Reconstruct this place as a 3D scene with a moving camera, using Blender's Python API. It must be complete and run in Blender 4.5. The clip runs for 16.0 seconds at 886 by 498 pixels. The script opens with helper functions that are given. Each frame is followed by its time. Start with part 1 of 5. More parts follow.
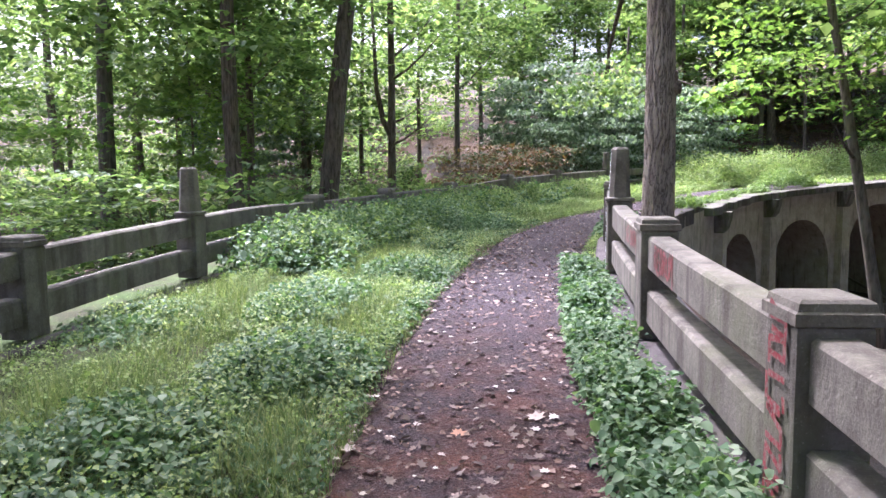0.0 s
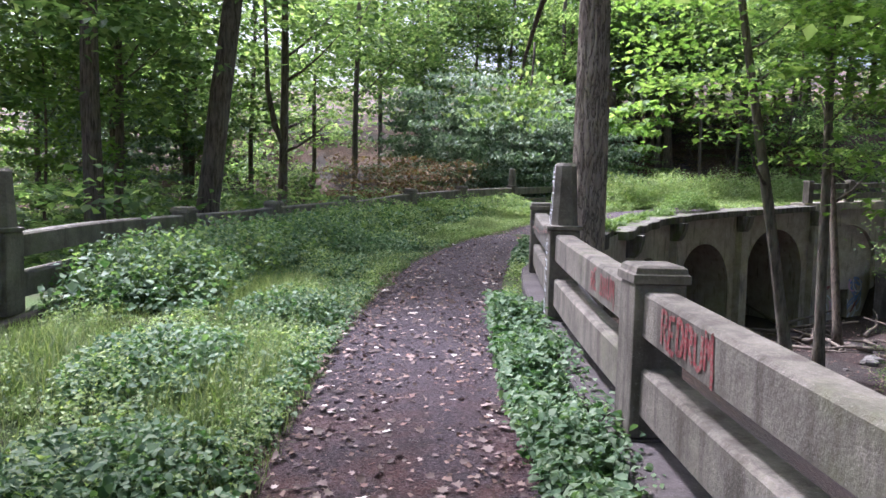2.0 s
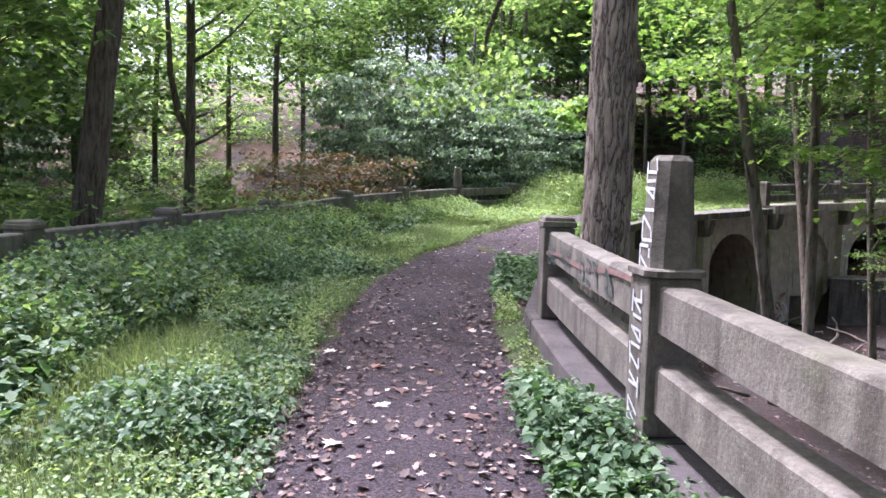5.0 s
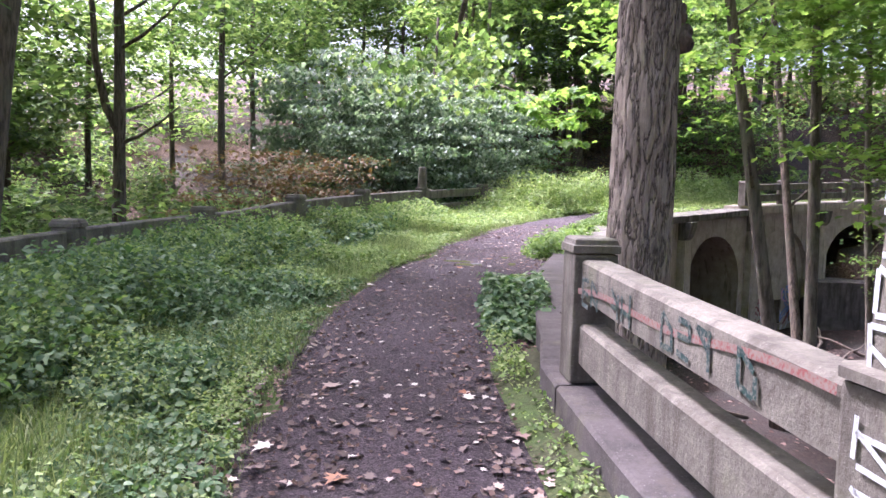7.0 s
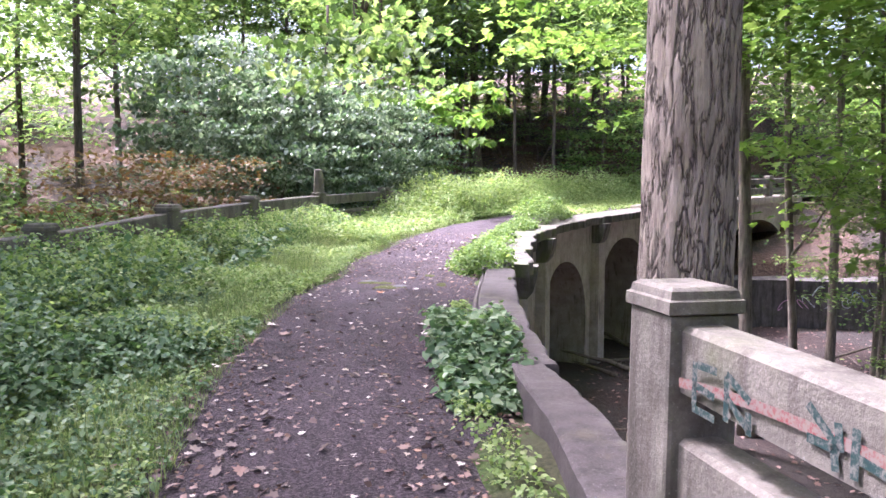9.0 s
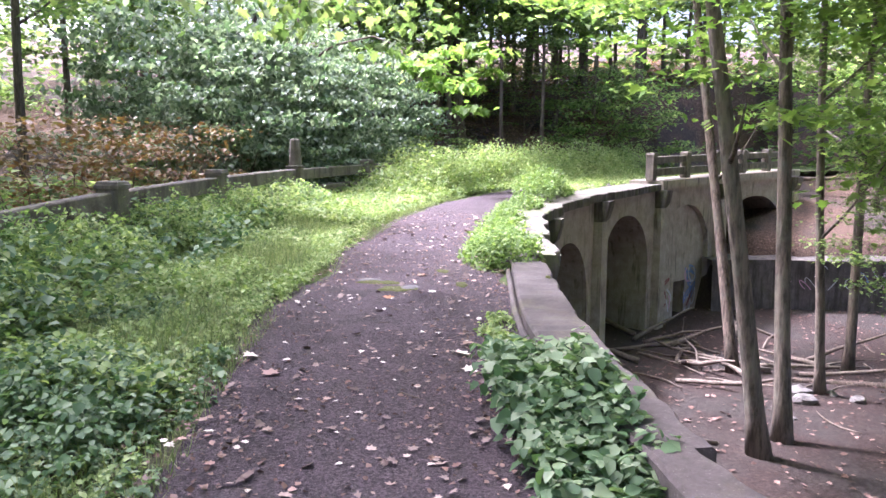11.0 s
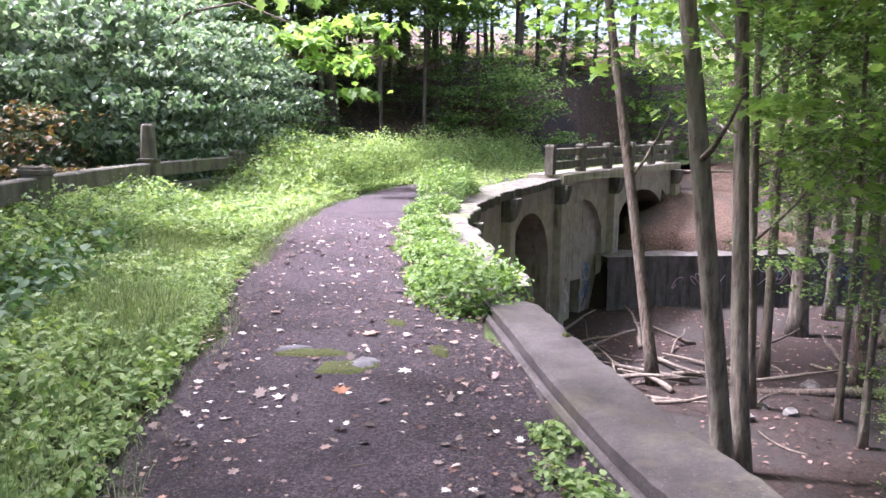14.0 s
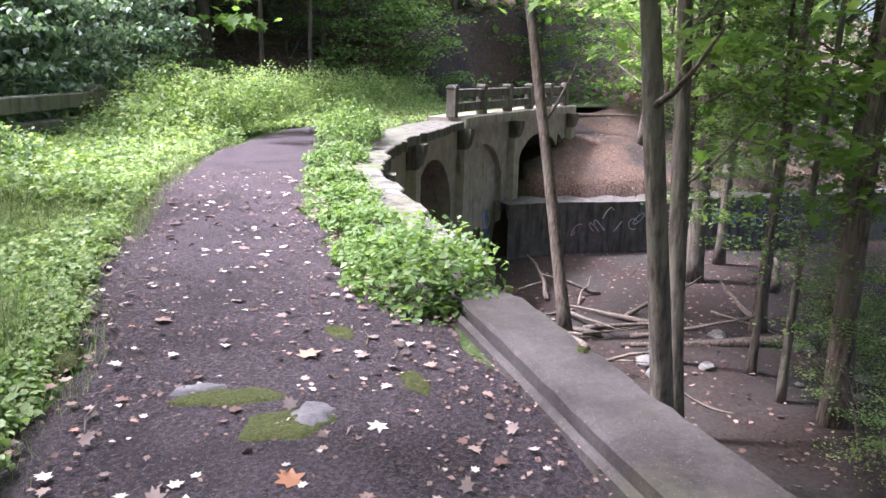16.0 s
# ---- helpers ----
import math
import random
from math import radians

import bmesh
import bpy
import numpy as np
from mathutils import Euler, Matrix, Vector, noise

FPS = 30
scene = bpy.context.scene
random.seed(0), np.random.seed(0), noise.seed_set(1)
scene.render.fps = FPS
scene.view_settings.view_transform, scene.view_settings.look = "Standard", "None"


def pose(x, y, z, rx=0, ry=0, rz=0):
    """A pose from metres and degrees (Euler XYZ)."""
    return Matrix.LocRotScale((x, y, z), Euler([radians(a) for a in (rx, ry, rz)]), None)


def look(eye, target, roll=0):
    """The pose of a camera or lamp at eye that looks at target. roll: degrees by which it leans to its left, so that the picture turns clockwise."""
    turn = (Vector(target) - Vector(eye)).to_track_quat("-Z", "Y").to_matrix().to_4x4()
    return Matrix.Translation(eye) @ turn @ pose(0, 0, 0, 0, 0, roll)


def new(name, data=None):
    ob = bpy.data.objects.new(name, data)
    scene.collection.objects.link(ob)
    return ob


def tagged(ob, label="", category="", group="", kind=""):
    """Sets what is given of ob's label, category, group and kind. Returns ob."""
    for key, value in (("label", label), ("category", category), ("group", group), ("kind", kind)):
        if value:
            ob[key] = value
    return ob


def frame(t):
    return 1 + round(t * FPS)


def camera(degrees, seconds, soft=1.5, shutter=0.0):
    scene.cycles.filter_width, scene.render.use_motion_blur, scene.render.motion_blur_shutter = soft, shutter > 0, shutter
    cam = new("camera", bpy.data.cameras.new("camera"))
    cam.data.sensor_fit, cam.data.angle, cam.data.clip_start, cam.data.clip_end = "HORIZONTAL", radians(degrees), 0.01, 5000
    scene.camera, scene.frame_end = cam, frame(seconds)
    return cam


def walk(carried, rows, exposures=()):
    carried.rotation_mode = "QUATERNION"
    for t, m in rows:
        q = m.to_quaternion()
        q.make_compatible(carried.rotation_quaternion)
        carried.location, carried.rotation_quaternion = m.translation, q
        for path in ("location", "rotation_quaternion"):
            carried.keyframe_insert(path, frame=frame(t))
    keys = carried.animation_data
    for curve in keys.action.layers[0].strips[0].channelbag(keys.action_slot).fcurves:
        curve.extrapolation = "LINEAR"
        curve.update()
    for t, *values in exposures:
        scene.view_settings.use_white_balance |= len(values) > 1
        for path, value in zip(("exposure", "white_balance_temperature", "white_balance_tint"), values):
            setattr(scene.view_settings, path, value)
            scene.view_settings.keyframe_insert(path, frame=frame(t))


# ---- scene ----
cam = camera(62.7, 16.0)
METRES, EYE, TILT, LEAN, TURN = 16.2, 1.5, -6.0, 0.5, 0.0
ROWS = [
    (0.0, 0.0, 0.0, 0.0, 0.0, 0.0, -0.0),
    (0.5, -0.0037, 0.0268, 0.0039, -3.78, -0.39, 0.08),
    (1.0, -0.0012, 0.0573, 0.0073, -2.1, 0.25, -1.5),
    (1.5, -0.0041, 0.0856, 0.0106, -5.61, -0.36, -2.15),
    (2.0, -0.0032, 0.1157, 0.0143, -8.34, 1.05, -1.06),
    (2.5, -0.0049, 0.1468, 0.0189, -8.0, 0.5, -1.61),
    (3.0, -0.0082, 0.1786, 0.0223, -12.28, 0.63, -1.07),
    (3.5, -0.0075, 0.2135, 0.0257, -11.95, 0.51, -1.26),
    (4.0, -0.0113, 0.2471, 0.0299, -12.63, -0.28, -1.33),
    (4.5, -0.008, 0.2811, 0.0341, -13.77, 0.96, -0.86),
    (7.0, 0.0185, 0.439, 0.0551, -17.8, 1.0, 0.01),
    (7.5, 0.0218, 0.4715, 0.0594, -20.03, 1.85, -0.19),
    (8.0, 0.0286, 0.5055, 0.0634, -19.08, 1.7, 0.47),
    (8.5, 0.0312, 0.5385, 0.0677, -20.22, 2.03, 0.84),
    (9.0, 0.0379, 0.5712, 0.0717, -26.62, 0.99, 1.83),
    (11.5, 0.0689, 0.7308, 0.0915, -29.71, -1.21, 1.2),
    (12.0, 0.0742, 0.761, 0.096, -30.61, -0.7, 0.27),
    (12.5, 0.0844, 0.7895, 0.1003, -31.52, 0.81, 1.9),
    (13.0, 0.0922, 0.8177, 0.1043, -32.34, -0.81, 1.97),
    (13.5, 0.0991, 0.8451, 0.1079, -39.91, -1.42, 1.78),
    (14.0, 0.1077, 0.8731, 0.1112, -40.36, -2.6, 2.4),
    (14.5, 0.1138, 0.898, 0.114, -46.37, -3.64, 2.45),
    (15.0, 0.1275, 0.9211, 0.1161, -46.35, -4.74, 2.18),
    (15.5, 0.138, 0.9445, 0.1192, -49.1, -6.77, 1.45),
    (16.0, 0.1514, 0.9684, 0.122, -49.88, -7.64, 2.21),
]
walk(cam, [(t, pose(0, 0, EYE, TILT, LEAN, TURN) @ pose(METRES * x, METRES * y, METRES * z, 90 + pitch, roll, yaw)) for t, x, y, z, yaw, pitch, roll in ROWS],
     [(0.0, 2.15, 5350, 28), (0.5, 2.15, 5350, 27), (1.0, 2.00, 5300, 25), (2.0, 1.60, 5300, 24), (3.0, 1.60, 5350, 25), (4.0, 1.50, 5350, 26), (4.5, 1.70, 5350, 27), (7.0, 2.12, 5450, 33), (8.0, 2.05, 5450, 34), (8.5, 1.95, 5450, 33), (9.0, 2.50, 5450, 35), (11.5, 2.60, 5450, 33), (12.5, 2.72, 5450, 33), (14.0, 2.38, 5450, 30), (15.5, 2.25, 5450, 28), (16.0, 2.15, 5400, 25)])

# ---- world, sun, exposure ----
SUN_ELEV, SUN_ROT = 58.0, 325.0
world = bpy.data.worlds.new("sky")
scene.world = world
world.use_nodes = True
wn = world.node_tree
sky = wn.nodes.new("ShaderNodeTexSky")
sky.sky_type = "NISHITA"
sky.sun_disc = False
sky.sun_elevation, sky.sun_rotation = radians(SUN_ELEV), radians(SUN_ROT)
sky.air_density, sky.dust_density = 1.0, 10.0
wn.nodes["Background"].inputs["Strength"].default_value = 0.15
wn.links.new(sky.outputs[0], wn.nodes["Background"].inputs["Color"])
sun_data = bpy.data.lights.new("sun", "SUN")
sun_data.energy, sun_data.angle, sun_data.color = 3.4, radians(6.0), (1.0, 0.96, 0.9)
sun = new("sun", sun_data)
SUN_AZ = radians(SUN_ROT)
sun_from = Vector((math.sin(SUN_AZ) * math.cos(radians(SUN_ELEV)), math.cos(SUN_AZ) * math.cos(radians(SUN_ELEV)), math.sin(radians(SUN_ELEV))))
sun.matrix_world = look(sun_from * 60, (0, 0, 0))

# ---- the line of the road: the inner face of the right-hand parapet ----
CONTROL = [(0.95, -10), (1.0, -5), (1.1, -0.3), (1.27, 2.7), (1.52, 5.6), (1.92, 8.45), (2.5, 11.3), (3.25, 13.9), (4.3, 16.2), (5.85, 18.6),
           (7.9, 21.75), (10.4, 24.75), (14.37, 28.0), (19, 30.28), (23.6, 31.6), (30.1, 33.0), (38, 34.2), (60, 36.5)]
ROAD_WIDTH = 5.5


def smooth_line(points, n=30):
    p = np.array(points, float)
    out = []
    for i in range(len(p) - 1):
        a, b, c, d = p[max(i - 1, 0)], p[i], p[i + 1], p[min(i + 2, len(p) - 1)]
        for k in range(n):
            u = k / n
            out.append((2 * u**3 - 3 * u * u + 1) * b + (u**3 - 2 * u * u + u) * (c - a) / 2 + (3 * u * u - 2 * u**3) * c + (u**3 - u * u) * (d - b) / 2)
    out.append(p[-1])
    return np.array(out)


LINE = smooth_line(CONTROL)
ARC = np.concatenate([[0], np.cumsum(np.hypot(*np.diff(LINE, axis=0).T))])
ARC = ARC - np.interp(0.0, LINE[:400, 1], ARC[:400])


def road(s, l):
    """The plan point at s metres along the road and l metres to the right of the parapet's inner face."""
    s, l = np.asarray(s, float), np.asarray(l, float)
    x, y = np.interp(s, ARC, LINE[:, 0]), np.interp(s, ARC, LINE[:, 1])
    dx = np.interp(s + 0.3, ARC, LINE[:, 0]) - np.interp(s - 0.3, ARC, LINE[:, 0])
    dy = np.interp(s + 0.3, ARC, LINE[:, 1]) - np.interp(s - 0.3, ARC, LINE[:, 1])
    h = np.hypot(dx, dy)
    return x + l * dy / h, y - l * dx / h


def heading(s):
    """The turn about z of a thing whose y axis runs along the road."""
    (x0, y0), (x1, y1) = road(s - 0.2, 0), road(s + 0.2, 0)
    return math.atan2(-(x1 - x0), y1 - y0)


def grade(s):
    return -0.26 + 0.0345 * np.asarray(s, float)


def nearest(x, y):
    x, y = np.ravel(x), np.ravel(y)
    ss = np.arange(-10, 72, 0.25)
    px, py = road(ss, 0)
    qx, qy = road(ss, 1)
    s, l = np.empty(len(x)), np.empty(len(x))
    for i in range(0, len(x), 4000):
        j = slice(i, i + 4000)
        d = (x[j, None] - px) ** 2 + (y[j, None] - py) ** 2
        k = d.argmin(1)
        s[j] = ss[k]
        side = (x[j] - px[k]) * (qx - px)[k] + (y[j] - py[k]) * (qy - py)[k]
        l[j] = np.sign(side) * np.sqrt(d[np.arange(len(k)), k])
    return s, l


def ramp(v, a, b):
    u = np.clip((np.asarray(v, float) - a) / (b - a), 0, 1)
    return u * u * (3 - 2 * u)


WAVES = [(0.31, 0.17, 0.5, 0.22), (-0.23, 0.41, 2.0, 0.18), (0.77, -0.52, 4.1, 0.09), (0.5, 1.1, 1.1, 0.06), (1.9, 0.7, 0.3, 0.03), (-1.3, 2.1, 5.0, 0.03)]


def bumps(x, y):
    return sum(a * np.sin(p * x + q * y + r) for p, q, r, a in WAVES)


def land(x, y):
    """The height of the natural ground."""
    x, y = np.asarray(x, float), np.asarray(y, float)
    s, l = nearest(x, y)
    x, y = x.ravel(), y.ravel()
    u = (x - 24.5) * 0.428 + (y - 30) * 0.905
    g, b = grade(s), bumps(x, y)
    floor_z = -3.35 - 0.015 * np.clip(s - 15, 0, 30) + 0.5 * b
    near = g - 1.0
    right = near + (floor_z - near) * np.maximum(ramp(l, 0.6, 6.5), ramp(s, 15, 21))
    right = right + 0.22 * np.clip(l - 20, 0, 40) * (u < 0)
    hill = -1.75 + 0.42 * np.clip(u, 0, 14) + 0.25 * np.clip(u - 14, 0, 60) + 0.8 * b
    right = np.where(u > 0.0, np.maximum(right, hill), right)
    left = g - 0.35 - 1.5 * ramp(-l, 6.2, 12) + b + 0.06 * np.clip(-l - 16, 0, 60)
    left = np.maximum(left, np.where(u > 2, g - 0.8 + 0.5 * np.clip(u - 2, 0, 10) + 0.2 * np.clip(u - 12, 0, 50), -99))
    under = np.where((s > 21.5) & (s < 48), floor_z, g - 0.35)
    z = np.where(l > 0.45, right, np.where(l < -6.0, left, under))
    return z


# ---- mesh makers ----
def link_mesh(name, verts, faces, material, parent=None, label="", smooth=False):
    me = bpy.data.meshes.new(name)
    me.from_pydata([tuple(v) for v in verts], [], [tuple(f) for f in faces])
    if smooth:
        me.polygons.foreach_set("use_smooth", [True] * len(me.polygons))
    me.materials.append(material)
    me.update()
    ob = new(name, me)
    ob.parent = parent
    if label:
        tagged(ob, label)
    return ob


def part(name, bm, material, parent, label=""):
    me = bpy.data.meshes.new(name)
    bmesh.ops.recalc_face_normals(bm, faces=bm.faces)
    bm.to_mesh(me)
    bm.free()
    me.materials.append(material)
    ob = new(name, me)
    ob.parent = parent
    if label:
        tagged(ob, label)
    return ob


def thing(name, label, category, group="", kind="", m=None):
    ob = new(name)
    if m is not None:
        ob.matrix_world = m
    return tagged(ob, label, category, group, kind)


def box_bm(x0, x1, y0, y1, z0, z1, bevel=0.015, bm=None, cuts=0, rough=0.0, seed=0):
    bm = bm or bmesh.new()
    made = bmesh.ops.create_cube(bm, size=1.0)["verts"]
    for v in made:
        v.co = Vector(((x0 + x1) / 2 + v.co.x * (x1 - x0), (y0 + y1) / 2 + v.co.y * (y1 - y0), (z0 + z1) / 2 + v.co.z * (z1 - z0)))
    if bevel:
        edges = list({e for v in made for e in v.link_edges})
        bmesh.ops.bevel(bm, geom=edges, offset=bevel, segments=2, profile=0.6, affect="EDGES")
    if rough:
        for v in bm.verts:
            v.co += noise.noise_vector(v.co * 3.0 + Vector((seed, 0, 0))) * rough
    return bm


def polygons(name, verts, corners, size, material, parent=None):
    """One mesh of many small pieces: verts (n, k, 3), every piece with the same faces (corners: tuples of indices below k)."""
    n, k = verts.shape[:2]
    me = bpy.data.meshes.new(name)
    me.vertices.add(n * k)
    me.vertices.foreach_set("co", verts.reshape(-1).astype(np.float32))
    flat = np.array([c for f in corners for c in f], np.int64)
    lens = np.array([len(f) for f in corners], np.int64)
    loops = (np.arange(n)[:, None] * k + flat[None, :]).reshape(-1)
    me.loops.add(len(loops))
    me.loops.foreach_set("vertex_index", loops.astype(np.int32))
    starts = np.concatenate([[0], np.cumsum(lens)[:-1]])
    me.polygons.add(n * len(corners))
    me.polygons.foreach_set("loop_start", (np.arange(n)[:, None] * len(flat) + starts[None, :]).reshape(-1).astype(np.int32))
    me.update(calc_edges=True)
    me.validate()
    me.materials.append(material)
    ob = new(name, me)
    ob.parent = parent
    return ob


OVAL = (np.array([(0, 0, 0), (-0.4, 0.45, 0.1), (0, 1, -0.06), (0.4, 0.45, 0.1)], float), [(0, 3, 2), (0, 2, 1)])
BROAD = (np.array([(0, 0, 0), (-0.36, 0.2, 0.09), (-0.3, 0.62, 0.06), (0, 1, -0.12), (0.3, 0.62, 0.06), (0.36, 0.2, 0.09), (0, 0.5, 0)], float),
         [(0, 6, 2, 1), (6, 3, 2), (0, 5, 4, 6), (6, 4, 3)])
MAPLE = (np.array([(0, 0, 0), (-0.3, -0.06, .03), (-0.24, 0.14, 0.02), (-0.55, 0.3, .05), (-0.26, 0.42, 0.03), (-0.3, 0.72, .04), (-0.1, 0.66, 0), (0, 1.0, -0.05),
                   (0.1, 0.66, 0), (0.3, 0.72, .04), (0.26, 0.42, 0.03), (0.55, 0.3, .05), (0.24, 0.14, 0.02), (0.3, -0.06, .03)], float) * (1, 1, 1.5),
         [(0, 4, 3, 2, 1), (0, 7, 6, 5, 4), (0, 10, 9, 8, 7), (0, 13, 12, 11, 10)])
BLADE = (np.array([(-0.018, 0, 0), (0.018, 0, 0), (0.014, 0.12, 0.55), (-0.014, 0.12, 0.55), (0, 0.42, 0.95)], float), [(0, 1, 2, 3), (3, 2, 4)])


def leaves(name, places, sizes, shape, material, parent=None, droop=0.35, flat=1.0, rng=None, point=None, tilt=0.35):
    """Leaves at places (n, 3); point: the way each leaf points in plan (n,), else at random. flat: how level they lie."""
    n = len(places)
    yaw = rng.uniform(0, 2 * np.pi, n) if point is None else point
    pitch = rng.normal(-droop, tilt, n)
    roll = rng.normal(0, 0.45 / flat, n) * min(1.0, tilt / 0.3)
    cy, sy, cp, sp, cr, sr = np.cos(yaw), np.sin(yaw), np.cos(pitch), np.sin(pitch), np.cos(roll), np.sin(roll)
    ahead = np.stack([-sy * cp, cy * cp, sp], 1)
    side0 = np.stack([cy, sy, np.zeros(n)], 1)
    up0 = np.cross(side0, ahead)
    side = side0 * cr[:, None] + up0 * sr[:, None]
    up = np.cross(side, ahead)
    t = shape[0]
    v = places[:, None, :] + sizes[:, None, None] * (t[None, :, 0:1] * side[:, None] + t[None, :, 1:2] * ahead[:, None] + t[None, :, 2:3] * up[:, None])
    return polygons(name, v, shape[1], 1, material, parent)


def tube(points, radii, sides=8, rng=None, wobble=0.06, ridges=0):
    points = np.array(points, float)
    verts, faces = [], []
    for i, (p, r) in enumerate(zip(points, radii)):
        d = points[min(i + 1, len(points) - 1)] - points[max(i - 1, 0)]
        d = d / (np.linalg.norm(d) + 1e-9)
        a = np.cross(d, (0.31, 0.95, 0.07) if abs(d[2]) > 0.5 else (0, 0, 1.0))
        a = a / np.linalg.norm(a)
        b = np.cross(d, a)
        for k in range(sides):
            w = 2 * math.pi * k / sides
            rr = r * (1 + (rng.normal(0, wobble) if rng is not None else 0) + (ridges * (k % 2)))
            verts.append(p + rr * (math.cos(w) * a + math.sin(w) * b))
    for i in range(len(points) - 1):
        for k in range(sides):
            k2 = (k + 1) % sides
            faces.append((i * sides + k, i * sides + k2, (i + 1) * sides + k2, (i + 1) * sides + k))
    faces.append(tuple(reversed(range(sides))))
    faces.append(tuple(range((len(points) - 1) * sides, len(points) * sides)))
    return verts, faces


# ---- materials ----
def material(name, rough=0.85):
    m = bpy.data.materials.new(name)
    m.use_nodes = True
    t = m.node_tree
    b = t.nodes["Principled BSDF"]
    b.inputs["Roughness"].default_value = rough
    b.inputs["Specular IOR Level"].default_value = 0.3
    return m, t, b


def node(t, kind, **values):
    n = t.nodes.new(kind)
    for k, v in values.items():
        n.inputs[k.replace("_", " ")].default_value = v
    return n


def coords(t, scale=1.0, stretch=(1, 1, 1)):
    g = t.nodes.new("ShaderNodeNewGeometry")
    m = t.nodes.new("ShaderNodeMapping")
    m.inputs["Scale"].default_value = tuple(scale * k for k in stretch)
    t.links.new(g.outputs["Position"], m.inputs["Vector"])
    return m.outputs["Vector"]


def noise_of(t, vec, scale, detail=5.0, rough=0.6):
    n = node(t, "ShaderNodeTexNoise", Scale=scale, Detail=detail, Roughness=rough)
    t.links.new(vec, n.inputs["Vector"])
    return n.outputs["Fac"]


def ramp_of(t, fac, stops):
    r = t.nodes.new("ShaderNodeValToRGB")
    r.color_ramp.elements[0].position, r.color_ramp.elements[0].color = stops[0][0], (*stops[0][1], 1)
    r.color_ramp.elements[1].position, r.color_ramp.elements[1].color = stops[-1][0], (*stops[-1][1], 1)
    for p, c in stops[1:-1]:
        e = r.color_ramp.elements.new(p)
        e.color = (*c, 1)
    t.links.new(fac, r.inputs["Fac"])
    return r.outputs["Color"]


def mix_of(t, fac, a, b, blend="MIX"):
    n = t.nodes.new("ShaderNodeMix")
    n.data_type, n.blend_type = "RGBA", blend
    for sock, v in ((n.inputs[0], fac), (n.inputs[6], a), (n.inputs[7], b)):
        if isinstance(v, (int, float)):
            sock.default_value = v
        elif isinstance(v, tuple):
            sock.default_value = (*v, 1)
        else:
            t.links.new(v, sock)
    return n.outputs[2]


def bump_of(t, b, height, strength=0.5, distance=0.02):
    n = t.nodes.new("ShaderNodeBump")
    n.inputs["Strength"].default_value, n.inputs["Distance"].default_value = strength, distance
    t.links.new(height, n.inputs["Height"])
    t.links.new(n.outputs["Normal"], b.inputs["Normal"])


def concrete(name, light, dark, moss, moss_from=0.56, stain=(0.09, 0.075, 0.06), stain_from=0.6):
    m, t, b = material(name, 0.9)
    v = coords(t)
    c = ramp_of(t, noise_of(t, v, 3.0, 8, 0.7), [(0.3, dark), (0.7, light)])
    fine = noise_of(t, v, 38.0, 4, 0.7)
    c = mix_of(t, 0.42, c, ramp_of(t, fine, [(0.3, (0.35, 0.33, 0.3)), (0.62, (0.95, 0.95, 0.95))]), "MULTIPLY")
    streak = noise_of(t, coords(t, 1.0, (3.5, 3.5, 0.5)), 1.6, 5, 0.6)
    c = mix_of(t, ramp_of(t, streak, [(stain_from - 0.05, (0, 0, 0)), (stain_from + 0.12, (0.8, 0.8, 0.8))]), c, stain)
    patch = noise_of(t, v, 1.1, 6, 0.65)
    c = mix_of(t, ramp_of(t, patch, [(moss_from, (0, 0, 0)), (moss_from + 0.12, (0.75, 0.75, 0.75))]), c, moss)
    pits = noise_of(t, v, 90.0, 2, 0.5)
    c = mix_of(t, ramp_of(t, pits, [(0.64, (0, 0, 0)), (0.72, (0.2, 0.2, 0.2))]), c, (0.5, 0.47, 0.42))
    t.links.new(c, b.inputs["Base Color"])
    bump_of(t, b, fine, 0.6, 0.012)
    return m


def bark(name, light, dark, lichen=(0.2, 0.21, 0.17), scale=1.0, stretch=0.16):
    m, t, b = material(name, 0.95)
    v = coords(t, scale, (1, 1, stretch))
    n = noise_of(t, v, 17.0, 6, 0.7)
    c = ramp_of(t, n, [(0.4, dark), (0.49, tuple((p + q) / 2 for p, q in zip(light, dark))), (0.6, light)])
    c = mix_of(t, ramp_of(t, noise_of(t, coords(t), 2.2, 4, 0.6), [(0.5, (0, 0, 0)), (0.68, (0.6, 0.6, 0.6))]), c, lichen)
    t.links.new(c, b.inputs["Base Color"])
    bump_of(t, b, n, 1.0, 0.05)
    return m


def foliage(name, tones, through_tone, share=0.35, rough=0.55):
    """Leaves whose colour differs leaf by leaf, let some light through and shine a little."""
    m, t, b = material(name, rough)
    g = t.nodes.new("ShaderNodeNewGeometry")
    stops = [(i / (len(tones) - 1), c) for i, c in enumerate(tones)]
    c = ramp_of(t, g.outputs["Random Per Island"], stops)
    c = mix_of(t, 0.5, c, ramp_of(t, noise_of(t, coords(t), 0.9, 3, 0.5), [(0.3, (0.6, 0.65, 0.6)), (0.7, (1.2, 1.15, 1.1))]), "MULTIPLY")
    t.links.new(c, b.inputs["Base Color"])
    tr = t.nodes.new("ShaderNodeBsdfTranslucent")
    t.links.new(mix_of(t, 1.0, c, through_tone, "MULTIPLY"), tr.inputs["Color"])
    mx = t.nodes.new("ShaderNodeMixShader")
    mx.inputs[0].default_value = share
    t.links.new(b.outputs[0], mx.inputs[1])
    t.links.new(tr.outputs[0], mx.inputs[2])
    t.links.new(mx.outputs[0], t.nodes["Material Output"].inputs["Surface"])
    return m


